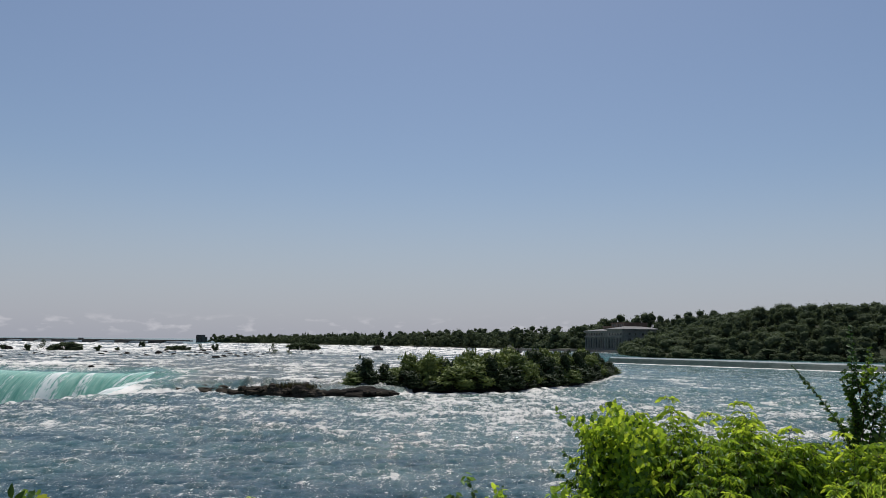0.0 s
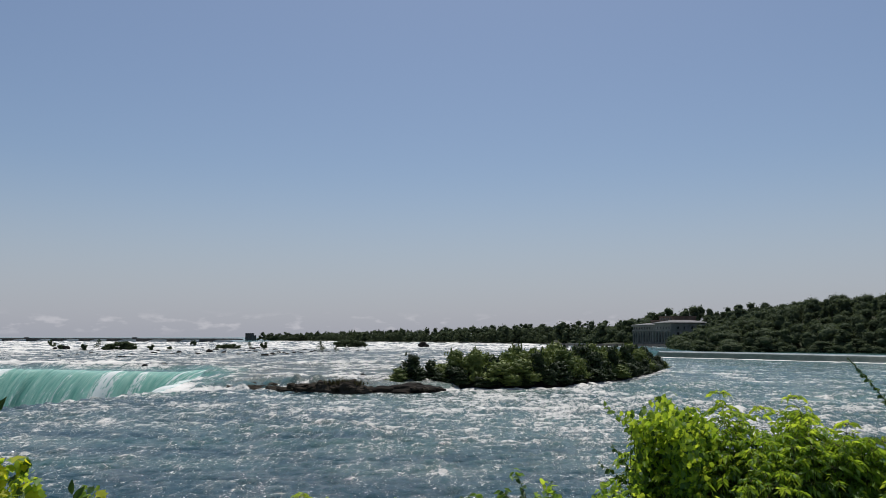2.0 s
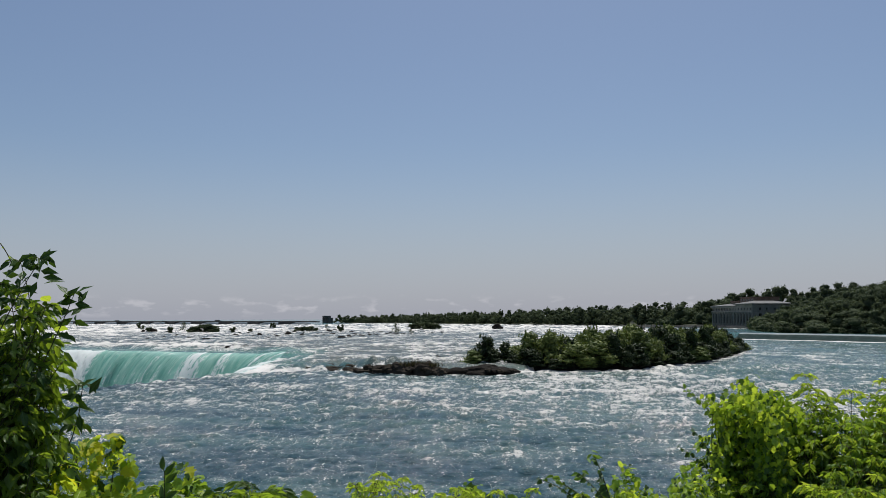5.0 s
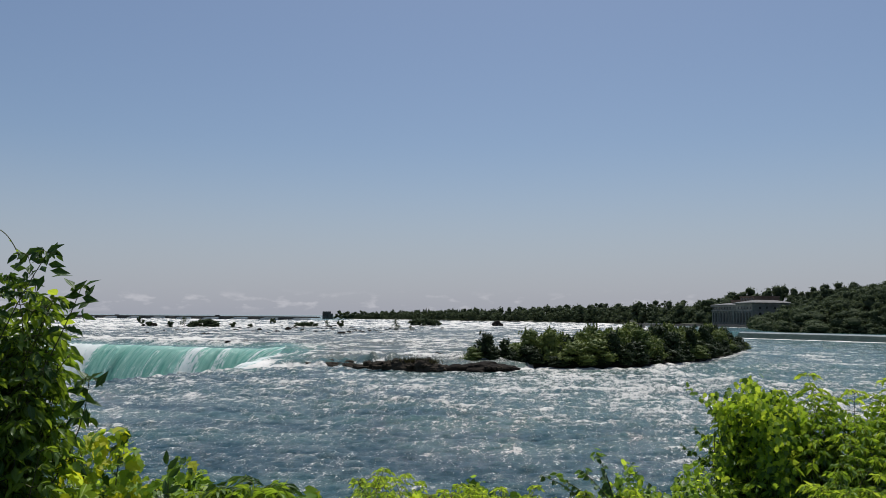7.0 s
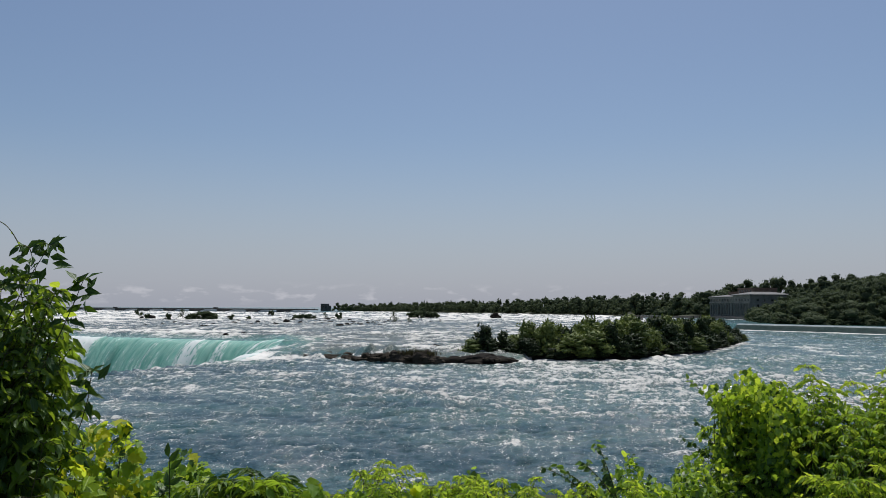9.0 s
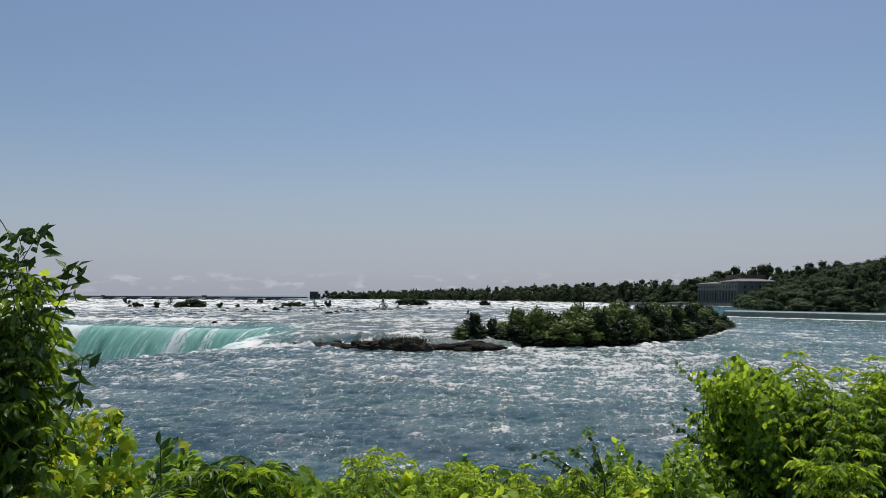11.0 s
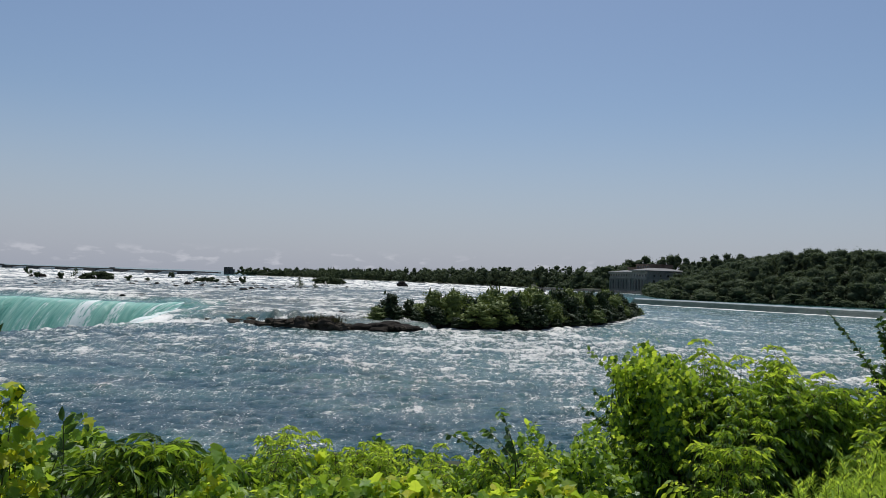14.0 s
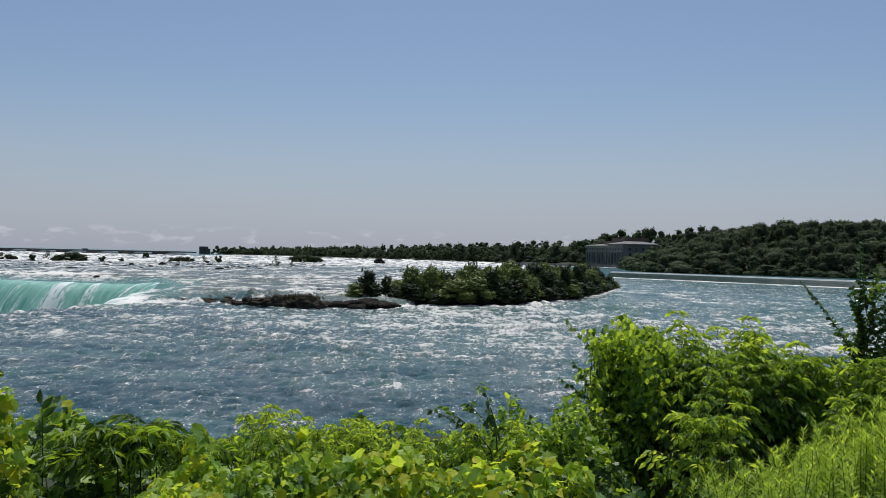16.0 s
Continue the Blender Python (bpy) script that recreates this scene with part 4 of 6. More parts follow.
# ---- the control dam on the horizon ----
def build_dam():
    a, b = Vector((-1290, 1443, 0)), Vector((-313, 1002, 0))
    ln = (b - a).length
    turn = math.degrees(math.atan2(b.y - a.y, b.x - a.x))
    dam = thing("control_dam", (a.x, a.y, 1.0), "long low grey control dam with gate piers across the river", "dam", turn=turn)
    bm = bmesh.new()
    box(bm, 0, ln, -3, 3, 3.1, 4.5, 0.1)
    box(bm, 0, ln, -3.1, -2.9, 4.5, 4.9)
    part("deck", bm, DAM_CONCRETE, dam)
    pm, gm = bmesh.new(), bmesh.new()
    box(pm, -12, 12, -2.8, 5, -3, 3.1, 0.3)
    # a gate leaf with a rounded crest
    rim = [(-17, 0.3), (17, 0.3)] + [(17 - 34 * k / 10, 1.6 + 1.3 * math.sin(math.pi * k / 10) ** 0.5) for k in range(11)]
    face = gm.faces.new([gm.verts.new((u, -1.6, z)) for u, z in rim])
    out = bmesh.ops.extrude_face_region(gm, geom=[face])
    bmesh.ops.translate(gm, vec=(0, -0.6, 0), verts=[v for v in out["geom"] if isinstance(v, bmesh.types.BMVert)])
    bmesh.ops.recalc_face_normals(gm, faces=gm.faces)
    meshes = []
    for nm, bm, mat in (("pier", pm, DAM_CONCRETE), ("gate", gm, GATE)):
        me = bpy.data.meshes.new(nm)
        bm.to_mesh(me)
        bm.free()
        me.materials.append(mat)
        meshes.append(me)
    for i in range(int(ln / 58)):
        p = part("pier", meshes[0], DAM_CONCRETE, dam)
        p.matrix_basis = pose(29 + 58 * i, 0, 0)
        g = part("gate", meshes[1], GATE, dam, "pale wet steel gate leaf")
        g.matrix_basis = pose(58 + 58 * i, 0, 0)
    for u, h in ((ln - 190, 1.6), (ln - 420, 1.4), (ln - 610, 1.4)):
        bm = bmesh.new()
        box(bm, u - 3, u + 3, -2, 2, 4.5, 4.7 + h, 0.1)
        part("gate_hoist", bm, DAM_CONCRETE, dam)
    hs = thing("gate_house", (-403.6, 1340.6, 0.5), "plain dark grey gate house block on the shore", "building", turn=-20)
    bm = bmesh.new()
    box(bm, -6, 5, -5, 5, -2, 13, 0.2)
    part("wall", bm, DAM_CONCRETE, hs)
    bm = bmesh.new()
    box(bm, 5, 10, -4, 4, -2, 9.5, 0.2)
    part("wing", bm, DAM_CONCRETE, hs)
    for i in range(3):
        bm = bmesh.new()
        box(bm, -5 + 3.4 * i, -3 + 3.4 * i, -5.06, -5.0, 5, 11)
        part("window", bm, GLASS, hs)
    rs = np.random.RandomState(5)
    kinds = [tree_kind("tree", 300 + i, 12.0, 11.0, 260, 1.6, LEAF_WOOD, "rounded dark tree on the far shore", "tree", "trees by the gate house", 7, 0.05) for i in range(3)]
    spots = []
    for k in range(16):
        t = k / 15
        x, y = -385 + 75 * t + 4 * rs.rand(), 1325 - 55 * t + 6 * rs.rand()
        spots.append((x, y, 0.8, 0.65 + 0.5 * rs.rand() + (0.3 if k in (1, 11) else 0), 0.8 + 0.5 * rs.rand(), 360 * rs.rand(), k))
    set_down(kinds, spots)
    clear_away(kinds)


# ---- rocks, ledge and islets ----
def rock_mesh(seed, sub=3, flat=0.55, material=None):
    rs = np.random.RandomState(seed)
    bm = bmesh.new()
    bmesh.ops.create_icosphere(bm, subdivisions=sub, radius=1.0)
    off = Vector(rs.rand(3) * 50)
    for v in bm.verts:
        d = noise.noise(v.co * 1.3 + off) * 0.38 + noise.noise(v.co * 3.4 + off) * 0.16 + noise.noise(v.co * 8 + off) * 0.06
        v.co *= 1 + d
        v.co.z = flat * (0.6 * v.co.z + 0.4 * round(v.co.z * 4) / 4)
    me = bpy.data.meshes.new("rock")
    bm.to_mesh(me)
    bm.free()
    me.materials.append(material or ROCK)
    return me


def add_rock(me, x, y, z, sx, sy, sz, turn, label="dark wet rock standing out of the rapids", group="rocks in the rapids"):
    ob = new("rock", me)
    ob.matrix_basis = pose(x, y, z, 0, 0, turn) @ Matrix.Diagonal((sx, sy, sz, 1))
    return tagged(ob, label, "rock", group)


def build_rocks():
    rs = np.random.RandomState(77)
    dark = [rock_mesh(40 + i, 3, 0.7) for i in range(5)]
    warm = [rock_mesh(60 + i, 4, 0.85, ROCK_WARM) for i in range(4)]
    lab = "brown shale ledge rock beside the island"
    for i, (x, y, sx, sy, sz, tu) in enumerate(((-31.0, 139.6, 2.9, 1.8, 1.3, 10), (-27.4, 138.8, 3.0, 1.9, 1.75, -14), (-24.2, 138.4, 2.6, 1.9, 1.9, 25), (-21.6, 138.2, 1.8, 1.6, 1.1, 4),
                                                (-35.6, 141.2, 1.6, 1.1, 0.6, 30), (-38.6, 143.8, 1.7, 1.0, 0.5, -12), (-40.8, 146.6, 1.7, 1.0, 0.7, 5), (-33.4, 141.6, 1.1, 0.9, 0.8, 50), (-42.2, 144.6, 1.1, 0.8, 0.42, 15), (-37.0, 141.8, 0.9, 0.7, 0.6, 70), (-46.4, 147.8, 1.6, 0.9, 0.35, -20), (-42.2, 151.5, 1.0, 0.7, 0.6, 33))):
        add_rock(warm[i % 4], x, y, 0.3, sx, sy, sz * 1.15, tu, lab, "ledge rocks")
    for i, (x, y, z, sx, tu) in enumerate(((-50.5, 148, 0.35, 1.6, 20), (-47.0, 146.2, 0.5, 1.7, 8), (-44.8, 149, 0.95, 1.5, 14), (-43.0, 146.0, 0.6, 1.9, 5), (-40.5, 147.5, 0.95, 1.3, 18), (-38.8, 144.2, 0.6, 1.5, -10))):
        add_rock(warm[i % 4], x, y, z, sx, 0.8, 0.42, tu, "low wet rock step in the side cascade", "cascade steps")
    lab = "flat dark slab of layered rock in the current"
    for i, (x, y, sx, sy, sz, tu) in enumerate(((-18.6, 139.2, 2.6, 1.5, 1.1, 3), (-15.2, 139.6, 2.8, 1.7, 1.15, -5), (-11.8, 140.6, 2.7, 1.6, 1.0, 7), (-9.2, 141.6, 1.7, 1.2, 0.8, 20), (-14.0, 145.5, 4.5, 3.5, 1.35, 10), (-12.5, 151.5, 4.5, 4.0, 1.4, 40))):
        add_rock(dark[i % 5], x, y, 0.4, sx, sy, sz * 1.2, tu, lab, "ledge slabs")
    for x, y, sx, sz in ((-26, 166.5, 1.0, 0.9), (-48, 597, 4.4, 4.4), (-140, 397, 2.3, 2.2), (-100, 230, 0.9, 0.4), (-98.5, 240, 1.0, 0.45), (-116, 258, 0.9, 0.4), (-122, 254, 0.8, 0.35), (-124, 372, 1.6, 1.4),
                         (-152, 388, 1.5, 1.3), (-180, 430, 1.4, 1.0), (-262, 486, 2.2, 2.4), (-268, 484, 1.7, 1.8)):
        add_rock(dark[int(rs.rand() * 5)], x, y, 1.35, sx, sx * 0.8, sz * 1.2, 360 * rs.rand())
    small = [rock_mesh(80 + i, 2, 0.8, ROCK_WARM) for i in range(3)]
    for k in range(46):
        u = rs.rand()
        x, y = -35 + 26 * u + 0.4 * rs.randn(), 138.6 + 3.0 * u * u + 1.1 * rs.randn()
        sc_ = 0.25 + 0.5 * rs.rand() ** 2
        add_rock(small[k % 3], x, y, 0.75 + 0.75 * rs.rand() * (1 - u), sc_ * 1.4, sc_, sc_ * 0.8, 360 * rs.rand(), "small brown stone lying on the ledge", "ledge rubble")
    # loose boulders strewn over the upper rapids
    for k in range(52):
        az = radians(-29.5 + 13.5 * rs.rand() if k % 3 else -17 + 8.5 * rs.rand())
        d = 340 + 300 * rs.rand() ** 1.2
        s = 0.6 + 1.1 * rs.rand() ** 2
        add_rock(dark[k % 5], d * math.sin(az), d * math.cos(az), 1.55, s * 1.25, s * 0.8, s * 0.6, 360 * rs.rand())


def build_stones():
    rs = np.random.RandomState(78)
    dark = [rock_mesh(120 + i, 2, 0.7) for i in range(4)]
    for k in range(34):
        az, d = radians(-17.5 + 8.5 * rs.rand()), 395 + 110 * rs.rand()
        sc_ = 0.45 + 0.75 * rs.rand() ** 2
        add_rock(dark[k % 4], d * math.sin(az), d * math.cos(az), 1.5, sc_ * 1.5, sc_ * 0.8, sc_ * 0.7, 360 * rs.rand())


def build_islets():
    rs = np.random.RandomState(9)
    kinds = [tree_kind("shrub", 500 + i, 5.0, (5.0, 6.0, 4.4)[i], 420, 0.75, LEAF_WOOD, "dark bushy shrub on a rocky islet in the rapids", "shrub", "islet shrubs", 8, 0.0, trunk_r=0.09) for i in range(3)]
    sparse = [tree_kind("shrub", 540, 6.0, 6.5, 150, 0.65, LEAF_WOOD, "thin ragged half-bare shrub on a rock in the rapids", "shrub", "ragged shrubs", 9, 0.1, trunk_r=0.1, heart=0.1)]
    dark = rock_mesh(90, 3, 0.35)
    # x, y, width of the islet, height of its shrubs
    for x, y, w, h, n in ((-215, 459, 22, 5.2, 9), (-100, 577, 25, 6.6, 10), (-164, 500, 17, 4.2, 6), (-199, 465, 4, 4.0, 2), (-258, 690, 6, 5.5, 2), (-430, 766, 6, 5.0, 2), (-265, 485, 4, 3.4, 2), (-233, 452, 4, 4.4, 2),
                          (-143, 505, 6, 4.8, 2), (-190, 470, 3, 2.6, 1), (-345, 620, 7, 3.5, 2)):
        base = new("islet", dark)
        base.matrix_basis = pose(x, y + 1, 0.9, 0, 0, 20 * rs.rand()) @ Matrix.Diagonal((w * 0.56, w * 0.3 + 1, 1.6 + 0.03 * w, 1))
        tagged(base, "low dark rock islet ringed by white water", "islet", "islets")
        spots = []
        for k in range(n):
            t = (k + 0.5) / n - 0.5
            edge = 1 - 1.1 * abs(t) ** 1.5
            spots.append((x + 0.86 * w * t, y + (rs.rand() - 0.5) * 0.2 * w, 1.2, h / 5.0 * edge * (0.75 + 0.4 * rs.rand()), max(0.62, min(1.15, w / 13)) * (0.85 + 0.4 * rs.rand()), 360 * rs.rand(), k))
        set_down(kinds, spots)
    set_down(sparse, [(-226, 455, 1.2, 1.1, 0.9, 40, 0), (-88, 416, 1.2, 0.95, 0.7, 100, 0), (-86, 415, 1.2, 0.5, 0.8, 10, 0), (-80, 418, 1.2, 0.45, 0.7, 200, 0), (-150, 498, 1.2, 0.8, 0.7, 210, 0), (-300, 540, 1.2, 0.6, 0.6, 77, 0)])
    for x, y, s in ((-88, 416, 2.4), (-83, 415, 1.8), (-79, 418, 2.4), (-93, 418, 1.8), (-226, 455, 2.0), (-150, 498, 2.4)):
        add_rock(dark, x, y, 1.15, s, s * 0.7, 2.0, 360 * rs.rand())
    clear_away(kinds + sparse)


# ---- the wooded island ----
def build_island():
    xs, ys = np.meshgrid(np.arange(-18, 56, 0.8), np.arange(142, 244, 0.8))
    sd = signed(xs, ys, ISLAND)
    z = -1.2 + 2.3 * smooth((sd + 1.6 + 0.8 * pn(xs / 3, ys / 3, 3)) / 3.2) + 0.25 * pn(xs / 2.5, ys / 2.5, 8) * smooth((sd + 2) / 2)
    nr, nc = xs.shape
    i = np.arange(nr * nc).reshape(nr, nc)
    f = np.stack([i[:-1, :-1], i[:-1, 1:], i[1:, 1:], i[1:, :-1]], -1).reshape(-1, 4)
    f = f[sd.reshape(-1)[f].max(1) > -2.4]
    used, inv = np.unique(f, return_inverse=True)
    isl = new("island", mesh_np("island", np.stack([xs, ys, z], -1).reshape(-1, 3)[used], inv.reshape(-1, 4), ROCK))
    tagged(isl, "low rocky island of dark soil and stone", "island", kind="structure")
    rs = np.random.RandomState(21)
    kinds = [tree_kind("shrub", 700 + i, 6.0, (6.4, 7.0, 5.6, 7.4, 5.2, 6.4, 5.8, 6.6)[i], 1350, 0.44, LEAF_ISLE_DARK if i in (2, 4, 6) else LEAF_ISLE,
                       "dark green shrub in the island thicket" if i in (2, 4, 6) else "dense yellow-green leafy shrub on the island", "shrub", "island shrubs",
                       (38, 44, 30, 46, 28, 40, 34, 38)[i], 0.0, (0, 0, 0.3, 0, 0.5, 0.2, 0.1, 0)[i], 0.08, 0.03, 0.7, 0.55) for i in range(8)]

    def draw(r):
        x, y = -12 + 62 * r.rand(), 147 + 90 * r.rand()
        s = float(signed(np.array([x]), np.array([y]), ISLAND)[0])
        return (x, y, s) if s > 0.5 else None
    spots = []
    for x, y, s in scatter_spots(rs, 3000, draw, 2.9):
        h = float(np.interp(x - 0.25 * (y - 160), [-12, -6, 2, 8, 16, 24, 30, 36], [5.2, 5.9, 6.1, 6.7, 6.5, 6.4, 5.0, 3.2]))
        low = 0.68 if s < 1.6 else 1.0
        # darker kinds towards the downstream end and along the water,
        # putting the shade on those sides into leaf colour
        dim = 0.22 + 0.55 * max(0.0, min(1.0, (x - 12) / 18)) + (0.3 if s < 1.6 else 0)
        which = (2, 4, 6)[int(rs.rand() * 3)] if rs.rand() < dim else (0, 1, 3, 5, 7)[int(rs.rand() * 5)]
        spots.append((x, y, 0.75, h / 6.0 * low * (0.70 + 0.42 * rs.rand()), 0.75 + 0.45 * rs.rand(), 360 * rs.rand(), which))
    # the separate tree and bushes at the upstream tip of the ledge
    spots += [(-14.6, 152.5, 0.7, 1.0, 1.15, 20, 4), (-16.7, 152.0, 0.6, 0.55, 0.8, 80, 1), (-13.0, 151.5, 0.6, 0.6, 0.85, 10, 2), (-10.8, 153.0, 0.6, 0.8, 0.95, 150, 4), (-8.8, 152.4, 0.6, 0.5, 0.5, 190, 0)]
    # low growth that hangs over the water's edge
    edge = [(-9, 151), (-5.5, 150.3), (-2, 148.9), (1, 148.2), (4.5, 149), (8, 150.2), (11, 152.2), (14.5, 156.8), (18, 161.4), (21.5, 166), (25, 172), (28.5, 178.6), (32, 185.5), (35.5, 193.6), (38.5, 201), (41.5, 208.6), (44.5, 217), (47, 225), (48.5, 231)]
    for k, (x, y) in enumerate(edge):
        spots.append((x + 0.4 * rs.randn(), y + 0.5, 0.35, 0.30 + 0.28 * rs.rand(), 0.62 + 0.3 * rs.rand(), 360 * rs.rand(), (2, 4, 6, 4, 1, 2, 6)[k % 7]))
    set_down(kinds, spots)
    clear_away(kinds)
    # dry grass on the ledge
    n = 700
    a = rs.rand(n, 2)
    p = np.stack([-25.2 + 1.5 * rs.randn(n), 137.6 + 1.6 * a[:, 1], 1.22 + 0.3 * rs.rand(n)], -1)
    ax = rs.randn(n, 3) * 0.35 + (0, 0, 1)
    v, f = place_leaves("lance", p, ax, rs.randn(n, 3), 0.5 + 0.7 * rs.rand(n))
    tagged(new("grass_tuft", mesh_np("grass_tuft", v, f, GRASS, smooth=False)), "tuft of dry brown grass on the ledge rocks", "grass", kind="stuff")


build_weir()
build_power_house()
build_dam()
build_woods()
build_rocks()
build_stones()
build_islets()
build_island()


# ---- plants on the near bank ----
UP = np.array([0.0, 0.0, 1.0])


class Plant:
    """Gathers the stems and leaves of one plant, then builds it as one thing with parts."""

    def __init__(self, seed):
        self.rs = np.random.RandomState(seed)
        self.stems, self.sets, self.shape = [], {}, "leaflet"

    def leaf(self, key, shape, p, axis, normal, size):
        self.sets.setdefault((key, shape), []).append((p, axis, normal, size))

    def blade_pair(self, key, p, d, length, pairs, size, shape=None, droop=0.25, normal=None):
        """A compound leaf: leaflets in pairs along a thin stalk and one at its end."""
        rs, shape = self.rs, shape or self.shape
        d = d / np.linalg.norm(d)
        n = (normal if normal is not None else UP) + 0.25 * rs.randn(3)
        side = np.cross(d, n)
        side /= np.linalg.norm(side) + 1e-9
        n = np.cross(side, d)
        path = [p + d * length * t - UP * droop * length * t * t for t in (0, 0.5, 1.0)]
        self.stems.append((path, 0.0022, 0.001))
        for i in range(pairs):
            t = 0.35 + 0.55 * i / max(1, pairs - 0.5)
            q = p + d * length * t - UP * droop * length * t * t
            for sgn in (1, -1):
                ax = 0.55 * d + sgn * 0.75 * side - UP * (0.35 + 0.45 * rs.rand() + 0.5 * droop * t) + 0.15 * rs.randn(3)
                self.leaf(key, shape, q, ax, n + 0.25 * rs.randn(3), size * (0.75 + 0.4 * rs.rand()))
        self.leaf(key, shape, path[-1], d - UP * (1.6 * droop + 0.25), n + 0.2 * rs.randn(3), size * (0.95 + 0.3 * rs.rand()))

    def build(self, name, loc, label, category, group="", twig=None, split=False):
        root = thing(name, loc, label, category, group)
        if split:
            for p, a, b in self.stems:
                v, f = tubes([(np.asarray(p) - loc, a, b)])
                part("twig", mesh_np("twig", v, f, TWIG), TWIG, root)
        elif self.stems:
            v, f = tubes([(np.asarray(p) - loc, a, b) for p, a, b in self.stems], 3)
            part("stem", mesh_np("stem", v, f, twig or TWIG), twig or TWIG, root)
        for (key, shape), rows in self.sets.items():
            p, a, n, s = [np.array([r[i] for r in rows], float) for i in range(4)]
            part("foliage", leaf_mesh("foliage", shape, p - np.array(loc), a, n, s, key), key, root)
        return root


def elder_stem(pl, base, top, old, young, leaf=0.085, every=0.11, first=0.3, pairs=3, stalk=0.17, crownlike=1.0, bowed=0.06, thick=0.006):
    """An upright stem with opposite compound leaves and a rosette of paler young leaves at its tip."""
    rs = pl.rs
    base, top = np.asarray(base, float), np.asarray(top, float)
    side = np.array([rs.randn() * bowed, rs.randn() * bowed, 0])
    path = bend(base, top, 0, 9, side)
    pl.stems.append((path, thick, 0.0015))
    ln = np.linalg.norm(top - base)
    nodes = max(3, int(ln * (1 - first) / every))
    turn = rs.rand() * 6.28
    for i in range(nodes):
        t = first + (1 - first) * i / (nodes - 1)
        q = base + (top - base) * t + 4 * t * (1 - t) * side
        last = i >= nodes - 2
        turn += 1.57 + 0.3 * rs.randn()
        for k in (0, math.pi):
            a = turn + k
            out = np.array([math.cos(a), math.sin(a), 0.0])
            lift = 0.75 if last else 0.30 + 0.35 * rs.rand()
            ln_ = stalk * (0.55 if last else 0.8 + 0.4 * rs.rand())
            key = young if (last or (i == nodes - 3 and rs.rand() < 0.5)) else old
            pl.blade_pair(key, q, out * 0.85 + UP * lift, ln_, pairs if not last else max(2, pairs - 1), leaf * (0.7 if last else 1.0), droop=0.65 if last else 0.75)
    for k in range(int(4 * crownlike)):
        a = rs.rand() * 6.28
        pl.blade_pair(young, top, np.array([math.cos(a) * 0.6, math.sin(a) * 0.6, 0.9]), stalk * 0.55, 2, leaf * 0.66, droop=0.75)


def arching(pl, a, b, sag, key, size=0.045, every=0.03, shape="round", side=(0, 0, 0), r=0.005, droop=0.3):
    """A bowed twig set with small alternate leaves."""
    rs = pl.rs
    path = bend(a, b, sag, 16, side)
    pl.stems.append((path, r, 0.0012))
    ln = np.linalg.norm(np.diff(path, axis=0), axis=1).sum()
    n = int(ln / every)
    for i in range(n):
        t = 0.12 + 0.88 * i / n
        j = t * (len(path) - 1)
        k = min(int(j), len(path) - 2)
        q = path[k] + (path[k + 1] - path[k]) * (j - k)
        d = path[k + 1] - path[k]
        d = d / np.linalg.norm(d)
        s = np.cross(d, UP + 0.3 * rs.randn(3))
        s /= np.linalg.norm(s) + 1e-9
        sg = 1 if i % 2 else -1
        pl.leaf(key, shape, q, 0.45 * d + sg * s * 0.8 - UP * droop + 0.2 * rs.randn(3), np.array([0, -0.75, 0.5]) + 0.4 * rs.randn(3), size * (0.75 + 0.55 * rs.rand()) * (1.15 - 0.45 * t))


def spire(pl, base, top, key, size=0.085, n=46, young=None):
    """A goldenrod-like stem closely set with narrow leaves all the way up."""
    rs = pl.rs
    base, top = np.asarray(base, float), np.asarray(top, float)
    path = bend(base, top, 0, 6, (0.04 * rs.randn(), 0.04 * rs.randn(), 0))
    pl.stems.append((path, 0.004, 0.0015))
    for i in range(n):
        t = 0.25 + 0.75 * i / n
        a = i * 2.4 + rs.rand()
        q = base + (top - base) * t + 4 * t * (1 - t) * (path[3] - (base + top) / 2)
        out = np.array([math.cos(a), math.sin(a), 0])
        up = 0.35 + 0.9 * max(0, t - 0.6) / 0.4
        pl.leaf(young if (young and t > 0.8) else key, "lance", q, out + UP * up + 0.15 * rs.randn(3), UP - 0.4 * out + 0.2 * rs.randn(3), size * (0.7 + 0.5 * rs.rand()) * (1.2 - 0.6 * t))


